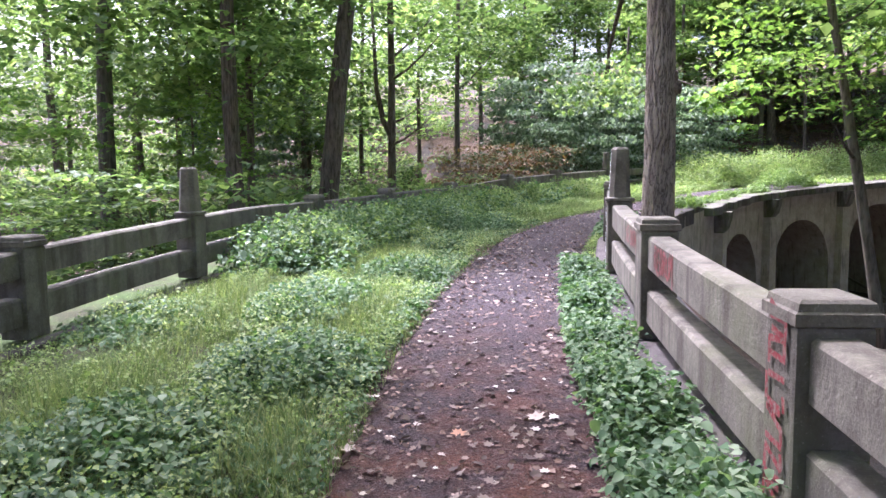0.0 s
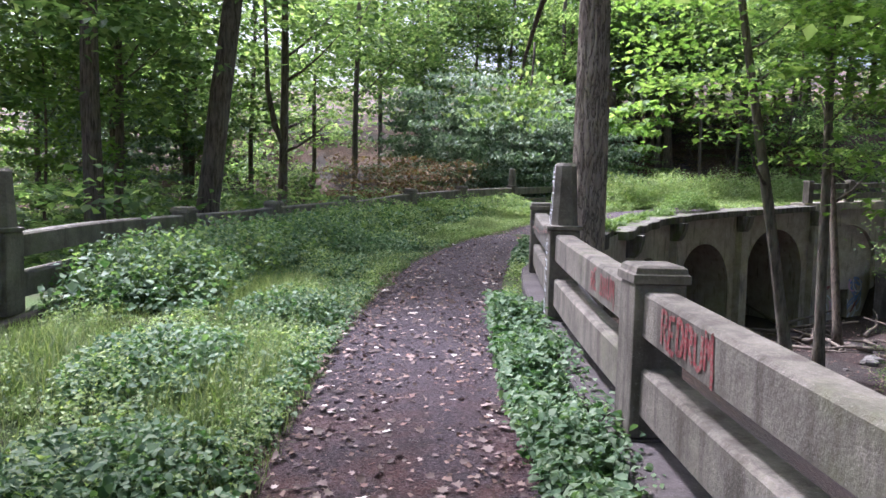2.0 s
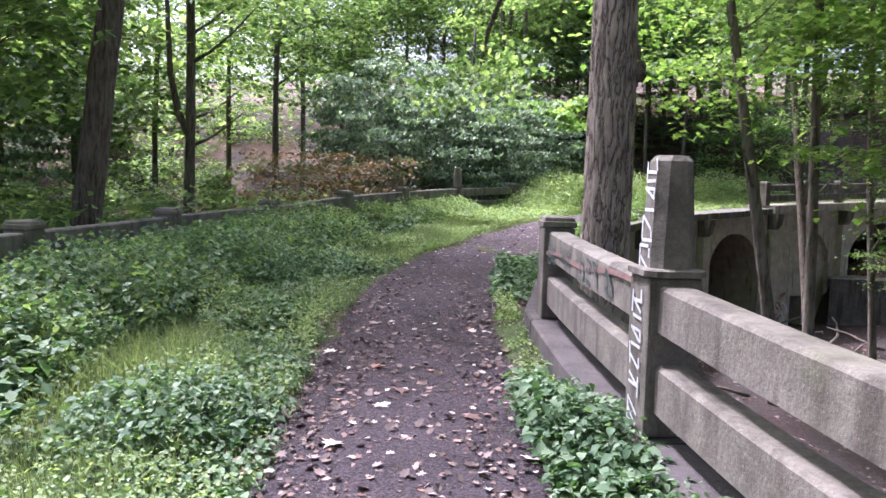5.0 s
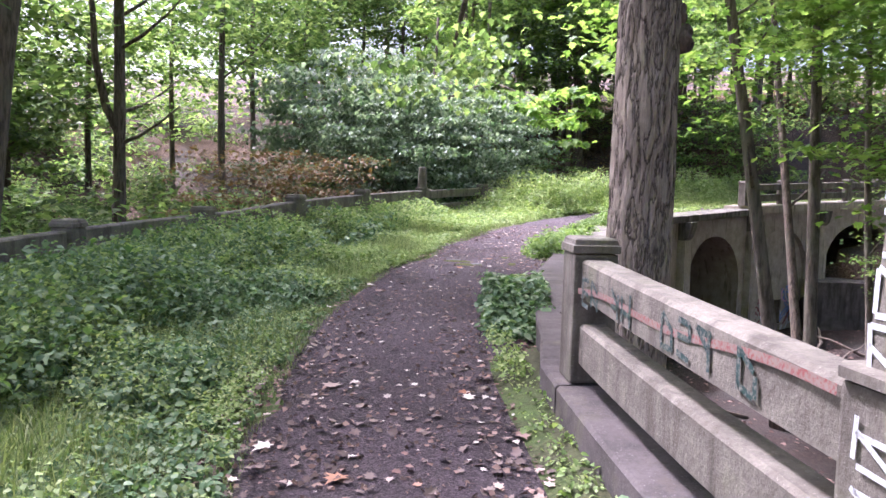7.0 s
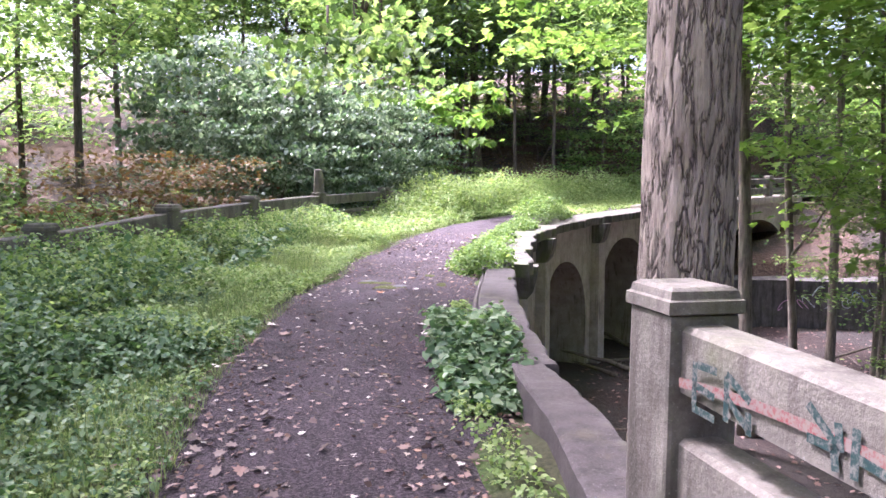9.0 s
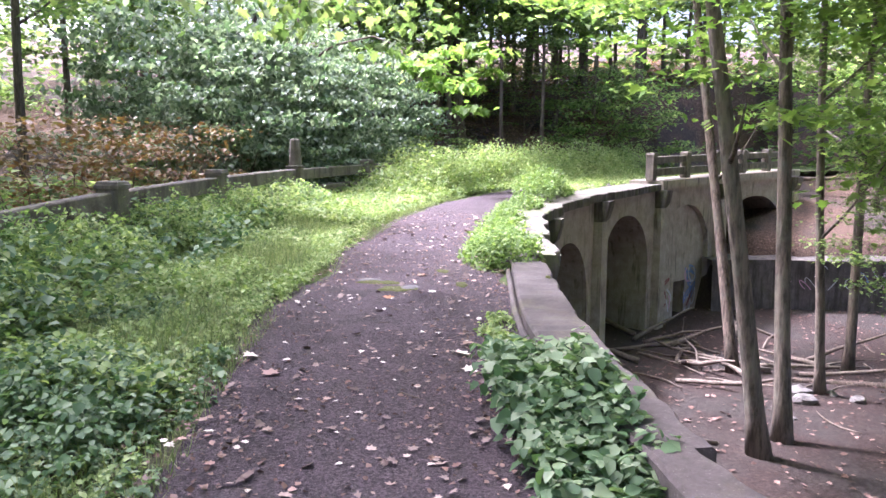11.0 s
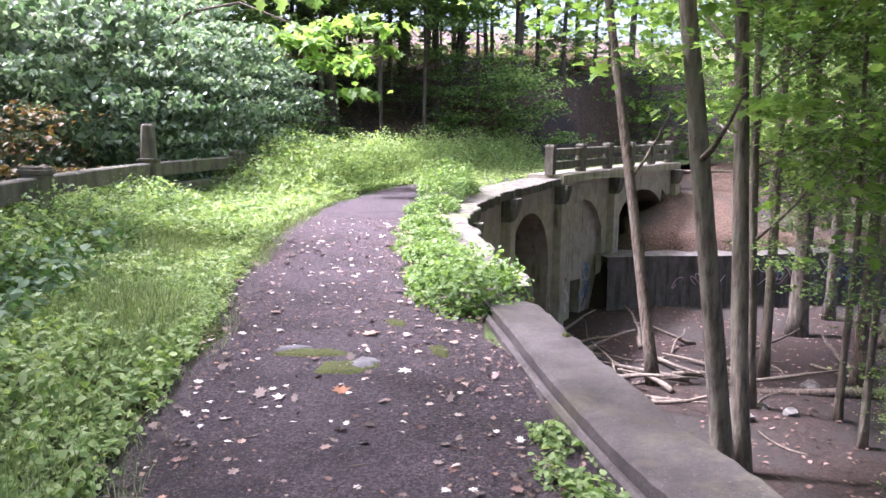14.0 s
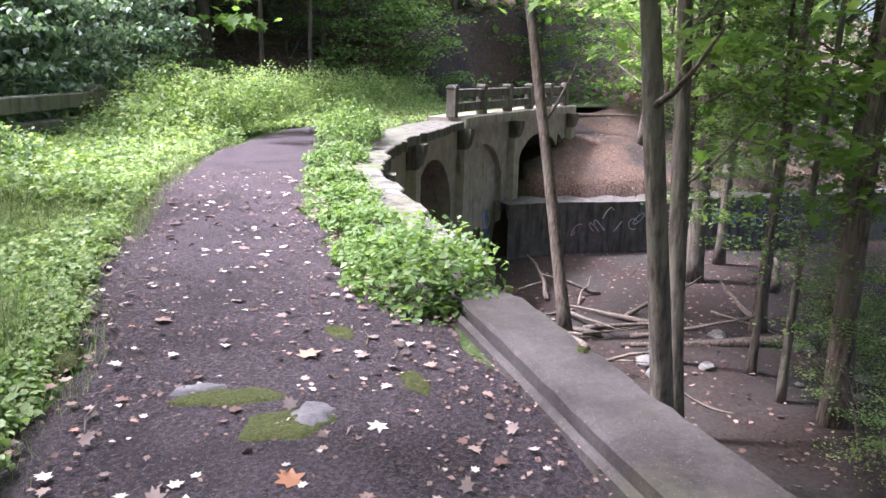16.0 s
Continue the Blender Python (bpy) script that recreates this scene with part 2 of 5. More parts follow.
M_concrete = concrete("weathered_concrete", (0.235, 0.208, 0.172), (0.088, 0.076, 0.062), (0.12, 0.12, 0.07), 0.54, (0.06, 0.05, 0.04), 0.54)
M_slab = concrete("worn_slab_concrete", (0.125, 0.106, 0.102), (0.055, 0.046, 0.045), (0.13, 0.12, 0.08), 0.57)
M_bridge = concrete("old_bridge_concrete", (0.5, 0.44, 0.36), (0.27, 0.235, 0.19), (0.24, 0.2, 0.15), 0.62, (0.06, 0.05, 0.042), 0.6)
M_cornice = concrete("mossy_dark_cornice", (0.22, 0.2, 0.17), (0.1, 0.09, 0.075), (0.09, 0.11, 0.04), 0.5, (0.04, 0.035, 0.03), 0.5)
# stained ravine wall; also darkens the vault back walls in place of shade
M_wall = concrete("stained_wall_and_vault_shade", (0.17, 0.15, 0.135), (0.07, 0.062, 0.056), (0.08, 0.08, 0.05), 0.55, (0.035, 0.03, 0.028), 0.5)


def plated_bark(name, light, mid, dark):
    """Long shaggy plates parted by dark cracks."""
    m, t, b = material(name, 0.95)
    v = coords(t, 1.0, (1, 1, 0.2))
    wide = noise_of(t, v, 11.0, 4, 0.6)
    off = node(t, "ShaderNodeMath")
    off.operation, off.inputs[1].default_value = "SUBTRACT", 0.5
    t.links.new(wide, off.inputs[0])
    size = node(t, "ShaderNodeMath")
    size.operation = "ABSOLUTE"
    t.links.new(off.outputs[0], size.inputs[0])
    fine = noise_of(t, coords(t, 1.0, (1, 1, 0.12)), 60.0, 5, 0.7)
    c = ramp_of(t, noise_of(t, coords(t), 1.5, 5, 0.65), [(0.35, mid), (0.65, light)])
    c = mix_of(t, 0.75, c, ramp_of(t, fine, [(0.3, (0.45, 0.42, 0.4)), (0.65, (1.15, 1.12, 1.1))]), "MULTIPLY")
    c = mix_of(t, ramp_of(t, size.outputs[0], [(0.0, (0.9, 0.9, 0.9)), (0.028, (0, 0, 0))]), c, dark)
    t.links.new(c, b.inputs["Base Color"])
    h = ramp_of(t, size.outputs[0], [(0.0, (0, 0, 0)), (0.06, (0.8, 0.8, 0.8)), (0.25, (1, 1, 1))])
    bump_of(t, b, mix_of(t, 0.25, h, fine), 1.0, 0.06)
    return m


M_bark_big = plated_bark("shaggy_grey_bark", (0.41, 0.35, 0.29), (0.24, 0.19, 0.155), (0.05, 0.037, 0.03))
M_bark_dark = bark("dark_bark", (0.17, 0.13, 0.1), (0.05, 0.038, 0.03), (0.14, 0.13, 0.1))
M_bark_pale = bark("grey_brown_bark", (0.17, 0.14, 0.11), (0.06, 0.05, 0.04), (0.15, 0.15, 0.11), 0.7)

m, t, b = material("dirt_path", 0.95)
v = coords(t)
fine = noise_of(t, v, 45, 6, 0.75)
c = ramp_of(t, fine, [(0.3, (0.026, 0.019, 0.0225)), (0.5, (0.074, 0.055, 0.064)), (0.72, (0.18, 0.138, 0.153))])
sep = t.nodes.new("ShaderNodeSeparateXYZ")
t.links.new(v, sep.inputs[0])
mr = t.nodes.new("ShaderNodeMapRange")
for k, val in (("From Min", 3.0), ("From Max", 8.0), ("To Min", 1.0), ("To Max", 0.0)):
    mr.inputs[k].default_value = val
t.links.new(sep.outputs["Y"], mr.inputs["Value"])
red = t.nodes.new("ShaderNodeMath")
red.operation = "MULTIPLY"
t.links.new(mr.outputs[0], red.inputs[0])
rr = ramp_of(t, noise_of(t, v, 2.4, 4, 0.6), [(0.4, (0.1, 0.1, 0.1)), (0.62, (0.9, 0.9, 0.9))])
t.links.new(rr, red.inputs[1])
c = mix_of(t, red.outputs[0], c, ramp_of(t, fine, [(0.3, (0.075, 0.026, 0.017)), (0.7, (0.26, 0.105, 0.066))]))
c = mix_of(t, ramp_of(t, noise_of(t, v, 1.3, 4, 0.6), [(0.52, (0, 0, 0)), (0.66, (0.5, 0.5, 0.5))]), c, (0.03, 0.022, 0.024))
c = mix_of(t, ramp_of(t, noise_of(t, v, 95, 2, 0.5), [(0.6, (0, 0, 0)), (0.68, (0.75, 0.75, 0.75))]), c, (0.2, 0.16, 0.155))
c = mix_of(t, ramp_of(t, noise_of(t, v, 60, 3, 0.6), [(0.3, (0.85, 0.85, 0.85)), (0.42, (0, 0, 0))]), c, (0.012, 0.009, 0.01))
t.links.new(c, b.inputs["Base Color"])
bump_of(t, b, fine, 1.0, 0.05)
M_path = m

m, t, b = material("verge_soil", 0.95)
v = coords(t)
fine = noise_of(t, v, 30, 6, 0.7)
c = ramp_of(t, fine, [(0.3, (0.03, 0.03, 0.015)), (0.7, (0.1, 0.1, 0.05))])
c = mix_of(t, ramp_of(t, noise_of(t, v, 1.5, 4, 0.6), [(0.42, (0, 0, 0)), (0.6, (0.8, 0.8, 0.8))]), c, ramp_of(t, fine, [(0.3, (0.035, 0.07, 0.015)), (0.7, (0.11, 0.17, 0.04))]))
t.links.new(c, b.inputs["Base Color"])
bump_of(t, b, fine, 0.8, 0.04)
M_verge = m

m, t, b = material("leaf_litter_ground", 0.95)
v = coords(t)
fine = noise_of(t, v, 14, 7, 0.75)
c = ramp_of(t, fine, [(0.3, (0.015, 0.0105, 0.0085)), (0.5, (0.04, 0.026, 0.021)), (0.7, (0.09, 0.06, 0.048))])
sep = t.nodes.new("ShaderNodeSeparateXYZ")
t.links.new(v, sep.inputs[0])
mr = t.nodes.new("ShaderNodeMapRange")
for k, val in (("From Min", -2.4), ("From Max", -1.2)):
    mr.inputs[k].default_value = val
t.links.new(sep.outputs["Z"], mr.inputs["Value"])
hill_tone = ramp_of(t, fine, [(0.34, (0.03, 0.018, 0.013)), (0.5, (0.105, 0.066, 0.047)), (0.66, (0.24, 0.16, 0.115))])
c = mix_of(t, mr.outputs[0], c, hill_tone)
c = mix_of(t, ramp_of(t, noise_of(t, v, 0.35, 5, 0.6), [(0.46, (0, 0, 0)), (0.6, (0.85, 0.85, 0.85))]), c, ramp_of(t, fine, [(0.3, (0.024, 0.02, 0.017)), (0.7, (0.065, 0.056, 0.049))]))
t.links.new(c, b.inputs["Base Color"])
bump_of(t, b, fine, 1.0, 0.08)
M_litter = m

GREEN = [(0.05, 0.09, 0.03), (0.095, 0.16, 0.055), (0.16, 0.235, 0.085), (0.24, 0.31, 0.13)]
M_leaf_mid = foliage("mid_green_leaves", GREEN, (1.7, 1.7, 1.0), 0.55)
M_leaf_bright = foliage("yellow_green_leaves", [(0.085, 0.165, 0.03), (0.15, 0.255, 0.05), (0.23, 0.32, 0.09)], (1.5, 1.5, 1.0), 0.55)
M_leaf_blue = foliage("cool_green_leaves", [(0.05, 0.09, 0.045), (0.1, 0.15, 0.085), (0.18, 0.235, 0.155), (0.28, 0.33, 0.26)], (1.4, 1.5, 1.0), 0.42, 0.42)
M_leaf_brown = foliage("browned_leaves", [(0.1, 0.06, 0.03), (0.19, 0.12, 0.06), (0.12, 0.13, 0.04)], (1.4, 1.2, 0.6), 0.3)
M_nettle = foliage("nettle_leaves", [(0.045, 0.09, 0.04), (0.09, 0.155, 0.075), (0.16, 0.225, 0.125), (0.24, 0.295, 0.2)], (1.2, 1.5, 0.6), 0.3, 0.6)
M_kerb = foliage("kerb_bush_leaves", [(0.09, 0.15, 0.045), (0.15, 0.23, 0.075), (0.23, 0.31, 0.12)], (1.3, 1.4, 0.6), 0.4)
M_grass = foliage("grass_blades", [(0.1, 0.145, 0.055), (0.175, 0.225, 0.1), (0.29, 0.32, 0.17)], (1.3, 1.4, 0.6), 0.35)
M_weed = foliage("bright_weeds", [(0.12, 0.19, 0.06), (0.2, 0.28, 0.1), (0.3, 0.38, 0.17), (0.38, 0.42, 0.24)], (1.3, 1.4, 0.6), 0.4)
M_litter_bits = foliage("leaf_crumbs", [(0.05, 0.03, 0.025), (0.12, 0.07, 0.055), (0.2, 0.13, 0.11), (0.3, 0.2, 0.17)], (1, 1, 1), 0.05, 0.8)
M_fallen_brown = foliage("brown_fallen_leaves", [(0.08, 0.055, 0.05), (0.14, 0.098, 0.09), (0.21, 0.155, 0.142), (0.27, 0.2, 0.18)], (1, 1, 1), 0.08, 0.75)
M_fallen = foliage("fallen_leaves", [(0.13, 0.07, 0.06), (0.22, 0.13, 0.11), (0.32, 0.23, 0.2), (0.55, 0.46, 0.42), (0.62, 0.56, 0.52), (0.34, 0.15, 0.08)], (1, 1, 1), 0.1, 0.7)

m, t, b = material("dead_wood", 0.9)
n = noise_of(t, coords(t, 1, (1, 1, 1)), 14, 6, 0.7)
t.links.new(ramp_of(t, n, [(0.3, (0.07, 0.052, 0.04)), (0.7, (0.22, 0.18, 0.145))]), b.inputs["Base Color"])
bump_of(t, b, n, 0.6, 0.02)
M_deadwood = m
m, t, b = material("stone", 0.9)
n = noise_of(t, coords(t), 9, 6, 0.7)
t.links.new(ramp_of(t, n, [(0.3, (0.07, 0.064, 0.058)), (0.7, (0.19, 0.175, 0.16))]), b.inputs["Base Color"])
bump_of(t, b, n, 0.6, 0.03)
M_stone = m


def paint(name, colour, worn=0.5):
    m, t, b = material(name, 0.6)
    n = noise_of(t, coords(t), 60, 4, 0.7)
    t.links.new(mix_of(t, ramp_of(t, n, [(worn, (0, 0, 0)), (worn + 0.18, (0.8, 0.8, 0.8))]), colour, (0.2, 0.18, 0.155)), b.inputs["Base Color"])
    return m


M_red = paint("red_spray_paint", (0.2, 0.022, 0.028), 0.44)
M_faint_red = paint("faded_red_spray_paint", (0.2, 0.05, 0.045), 0.36)
M_white = paint("white_spray_paint", (0.5, 0.51, 0.53))
M_blue = paint("blue_spray_paint", (0.12, 0.2, 0.42))
M_teal = paint("dark_teal_spray_paint", (0.02, 0.045, 0.042), 0.46)
M_pink = paint("pink_spray_paint", (0.55, 0.3, 0.42))

# ---- ground, verge and path ----
def axis(*spans):
    out = []
    for a, b, step in spans:
        out += list(np.arange(a, b, step))
    return np.array(out)


gx = axis((-2000, -300, 425), (-300, -60, 60), (-60, -14, 3), (-14, 46, 0.8), (46, 90, 3), (90, 300, 52), (300, 2001, 425))
gy = axis((-2000, -300, 425), (-300, -60, 60), (-60, -10, 3), (-10, 46, 0.8), (46, 120, 4), (120, 300, 45), (300, 2001, 425))
xx, yy = np.meshgrid(gx, gy)
zz = land(np.clip(xx, -90, 150), np.clip(yy, -90, 200))
nx = len(gx)
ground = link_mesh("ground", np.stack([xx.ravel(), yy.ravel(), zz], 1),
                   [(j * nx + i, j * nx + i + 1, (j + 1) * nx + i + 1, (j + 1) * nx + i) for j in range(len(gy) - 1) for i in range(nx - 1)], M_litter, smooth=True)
tagged(ground, "brown leaf-littered woodland floor and ravine", "ground", kind="structure")


def strip(name, s0, s1, ds, left, right, nl, height, mat, label, category):
    ss = np.arange(s0, s1 + 1e-6, ds)
    verts = []
    for s in ss:
        a, b2 = left(s), right(s)
        for k in range(nl + 1):
            l = a + (b2 - a) * k / nl
            x, y = road(s, l)
            verts.append((float(x), float(y), float(height(s, l, k / nl, float(x), float(y)))))
    w = nl + 1
    faces = [(i * w + k, i * w + k + 1, (i + 1) * w + k + 1, (i + 1) * w + k) for i in range(len(ss) - 1) for k in range(nl)]
    ob = link_mesh(name, verts, faces, mat, smooth=True)
    return tagged(ob, label, category, kind="structure")


def wav(s, a):
    return 0.09 * math.sin(1.7 * s + a) + 0.06 * math.sin(4.3 * s + 2 * a) + 0.03 * math.sin(9.1 * s + 3 * a)


def path_left(s):
    return -2.06 - 0.1 * float(ramp(s, 13, 17)) + wav(s, 0.5)


def path_right(s):
    return -0.25 + 0.36 * float(ramp(s, 9.5, 13.5)) - 0.5 * float(ramp(s, 19.3, 20.5)) + wav(s, 2.5) * 0.8


def verge_height(s, l, k, x, y):
    return grade(s) - 0.015 + 0.02 * bumps(4 * x, 4 * y) + 0.08 * ramp(-l, 2.3, 5.0) + 0.13 * ramp(l, -0.42, -0.12) * ramp(s, 6.5, 8.5) * (1 - ramp(s, 12.6, 13.4))


strip("verge", -10, 60, 0.3, lambda s: -6.1, lambda s: 0.3, 24, verge_height, M_verge, "mossy soil verge under grass and weeds", "verge")
strip("path", -10, 46, 0.12, path_left, path_right, 14, lambda s, l, k, x, y: grade(s) + 0.012 + 0.03 * math.sin(math.pi * k) + 0.012 * bumps(5 * x, 5 * y) * math.sin(math.pi * k) - 0.03 * (k in (0, 1)),
      M_path, "dark earth footpath strewn with fallen leaves", "path")

# ---- parapets ----
def solid_strip(name, s0, s1, ds, l0, l1, z0, z1, mat, parent, label="", ragged=0.0, seed=0):
    """A bar that follows the road; ragged: how far its outer edge is broken away."""
    r = np.random.default_rng(seed)
    ss = np.linspace(s0, s1, max(2, int(round((s1 - s0) / ds)) + 1))
    verts = []
    chip = 0.0
    top_of = z1 if callable(z1) else (lambda s: z1)
    foot_of = z0 if callable(z0) else (lambda s: z0)
    inner_of = l0 if callable(l0) else (lambda s: l0)
    outer_of = l1 if callable(l1) else (lambda s: l1)
    for s in ss:
        if ragged:
            chip = min(max(chip + r.normal(0, ragged * 0.5), 0), ragged * 2)
        g = float(grade(s))
        zt, zb = top_of(s) + (r.normal(0, min(0.004, ragged)) if ragged else 0), foot_of(s)
        la, lb = inner_of(s), outer_of(s) - chip
        for l, z in ((la, zb), (lb, zb), (lb, zt - 0.02), (lb - 0.02, zt), (la + 0.02, zt), (la, zt - 0.02)):
            x, y = road(s, l)
            verts.append((float(x), float(y), g + z))
    w = 6
    faces = [(i * w + k, (i + 1) * w + k, (i + 1) * w + (k + 1) % w, i * w + (k + 1) % w) for i in range(len(ss) - 1) for k in range(w)]
    faces += [tuple(range(w)), tuple(reversed(range((len(ss) - 1) * w, len(ss) * w)))]
    return link_mesh(name, verts, faces, mat, parent, label)


SLAB = 0.28
POST_D, POST_W, POST_H = 0.3, 0.28, 0.93


def post_shape(seed):
    bm = box_bm(-POST_W / 2, POST_W / 2, -POST_D / 2, POST_D / 2, 0, POST_H - 0.1, 0.02, rough=0.006, seed=seed)
    return bm


def cap_shape(seed):
    bm = bmesh.new()
    levels = [(0.0, 0.0), (0.006, 0.012), (0.05, 0.012), (0.057, 0.0), (0.085, -0.006), (0.097, -0.022), (0.1, -0.036)]
    rings = []
    for z, o in levels:
        rings.append([bm.verts.new((sx * (POST_W / 2 + o), sy * (POST_D / 2 + o), POST_H - 0.1 + z)) for sx, sy in ((-1, -1), (1, -1), (1, 1), (-1, 1))])
    for a, b2 in zip(rings, rings[1:]):
        for k in range(4):
            bm.faces.new((a[k], a[(k + 1) % 4], b2[(k + 1) % 4], b2[k]))
    bm.faces.new(rings[0][::-1])
    bm.faces.new(rings[-1])
    return bm


def pillar_shape(seed):
    """The tapered upper part of a tall post, with the lip that it stands on."""
    bm = bmesh.new()
    z0 = POST_H - 0.1
    levels = [(z0, 0.0), (z0 + 0.01, 0.025), (z0 + 0.04, 0.025), (z0 + 0.05, -0.02), (z0 + 0.6, -0.045), (z0 + 0.63, -0.065)]
    rings = []
    for z, o in levels:
        ring = []
        for sx, sy in ((-1, -1), (1, -1), (1, 1), (-1, 1)):
            c = 0.05
            a, d = POST_W / 2 + o, POST_D / 2 + o
            pair = [(sx * (a - c), sy * d), (sx * a, sy * (d - c))]
            ring += pair if (sx, sy) in ((1, -1), (-1, 1)) else pair[::-1]
        rings.append([bm.verts.new((x, y, z)) for x, y in ring])
    for a, b2 in zip(rings, rings[1:]):
        for k in range(8):
            bm.faces.new((a[k], a[(k + 1) % 8], b2[(k + 1) % 8], b2[k]))
    bm.faces.new(rings[0][::-1])
    bm.faces.new(rings[-1])
    return bm


def parapet(name, label, stations, tall, centre, base, mat, lean=0.0):
    """Posts at the given stations with two rails from post to post."""
    top = thing(name, label, "fence", kind="")
    centre_of = centre if callable(centre) else (lambda s: centre)
    base_of = base if callable(base) else (lambda s: base)
    for i, s in enumerate(stations):
        x, y = road(s, centre_of(s))
        m4 = Matrix.Translation((float(x), float(y), float(grade(s)) + base_of(s))) @ Matrix.Rotation(heading(s), 4, "Z") @ Matrix.Rotation(lean * math.sin(3.1 * i), 4, "Y")
        post = part("post", post_shape(i), mat, top, "tall tapered concrete post" if s in tall else "")
        post.matrix_world = m4
        cap = part("pillar" if s in tall else "cap", pillar_shape(i) if s in tall else cap_shape(i), mat, post)
        if i + 1 < len(stations):
            s2 = stations[i + 1]
            pad = POST_D / 2 - 0.01
            for z0, z1 in ((0.56, 0.8), (0.14, 0.39)):
                solid_strip("rail", s + pad, s2 - pad, 0.3, lambda q: centre_of(q) - 0.09, lambda q: centre_of(q) + 0.09, lambda q: base_of(q) + z0, lambda q: base_of(q) + z1, mat, top, "", 0.0012, i)
    return top


RIGHT_POSTS = [-3.2, -0.25, 2.68, 5.65, 8.6, 11.48]
LEFT_POSTS = [-3.1, 0.0, 3.0, 5.9, 8.75, 12.5, 15.1, 17.5, 19.5, 22.75, 26.0, 29.3, 32.5, 35.0, 37.5, 40.0, 42.5, 45.0, 47.5]


def left_line(s):
    """How far the left-hand parapet stands from the right-hand one."""
    return -5.4 + 0.65 * float(ramp(s, 17.5, 19.6))


def left_base(s):
    return 0.1 - 0.14 * float(ramp(s, 9.5, 14.5)) + 0.14 * float(ramp(s, 17.7, 19.4))


def bulge(s):
    """The far bays of the bridge stand a little further out."""
    return 0.42 * float(ramp(s, 26, 35)) * (1 - 0.35 * float(ramp(s, 42, 49)))


BRIDGE_POSTS = [37.3, 40.0, 42.3, 44.6, 46.9, 48.9]
right_parapet = parapet("concrete_parapet", "weathered concrete post and rail parapet with graffiti", RIGHT_POSTS, (8.6,), 0.13, SLAB, M_concrete, 0.01)
left_parapet = parapet("concrete_parapet", "weathered concrete post and rail parapet half buried in weeds", LEFT_POSTS, (8.75, 26.0), left_line, left_base, M_concrete, 0.01)
bridge_parapet = parapet("concrete_parapet", "old concrete parapet on the far end of the bridge", BRIDGE_POSTS, (), lambda s: 0.36 + bulge(s), 0.17, M_concrete)

kerb = thing("kerb_slab", "wide worn concrete kerb slab, broken along its outer edge", "kerb", kind="structure")
for i, s in enumerate(np.arange(-6.2, 11.3, 2.92)):
    solid_strip("slab", s, s + 2.90, 0.3, -0.1, 0.62, -0.3, SLAB, M_slab, kerb, "", 0.0, i)
BREAK_S, BREAK_L = (11.3, 11.62, 11.9, 12.3, 12.8, 13.4, 14.0, 15.0, 16.5, 18.5, 20.6), (0.64, 0.62, 0.42, 0.33, 0.42, 0.46, 0.52, 0.59, 0.64, 0.57, 0.47)
INNER_S, INNER_L = (11.3, 11.8, 12.8, 14.0, 14.8, 17.0, 20.6), (-0.1, -0.1, 0.09, 0.2, 0.2, 0.18, 0.1)
solid_strip("slab", 11.34, 14.0, 0.09, lambda s: float(np.interp(s, INNER_S, INNER_L)), lambda s: float(np.interp(s, BREAK_S, BREAK_L)), -0.3,
            lambda s: SLAB - 0.05 * max(0.0, s - 12.5), M_slab, kerb, "slab with a broken edge", 0.035, 5)
solid_strip("slab", 14.006, 20.6, 0.1, lambda s: float(np.interp(s, INNER_S, INNER_L)), lambda s: float(np.interp(s, BREAK_S, BREAK_L)) + 0.03, -0.25, lambda s: 0.2 - 0.08 * min(1.0, (s - 14) / 3), M_slab, kerb, "slab with a broken edge", 0.03, 9)
solid_strip("edge_strip", 14.1, 20.6, 0.3, lambda s: float(np.interp(s, INNER_S, INNER_L)) - 0.065, lambda s: float(np.interp(s, INNER_S, INNER_L)) - 0.008, -0.3, 0.06, M_slab, kerb, "lower concrete lip along the slab")
left_kerb = thing("kerb_slab", "low concrete kerb under the parapet", "kerb", kind="structure")
solid_strip("slab", -6, 50, 0.4, lambda s: left_line(s) + 0.2, lambda s: left_line(s) + 0.32, -0.2, lambda s: left_base(s) + 0.02, M_slab, left_kerb)

# ---- the arched bridge ----
WALL_L = 0.55
PIERS = [16.9, 22.05, 27.2, 32.35, 37.5, 42.3, 49.0]
FOOT = -4.6


def arch_height(s, s0, s1, crown, rise):
    u = (s - (s0 + s1) / 2) / ((s1 - s0) / 2)
    return crown - rise + rise * math.sqrt(max(0.0, 1 - abs(u) ** 2.2))


bridge = thing("arched_bridge", "old curved concrete bridge with dark arches and graffiti", "bridge")


def pt(s, l, z):
    x, y = road(s, l + bulge(s))
    return (float(x), float(y), float(z))


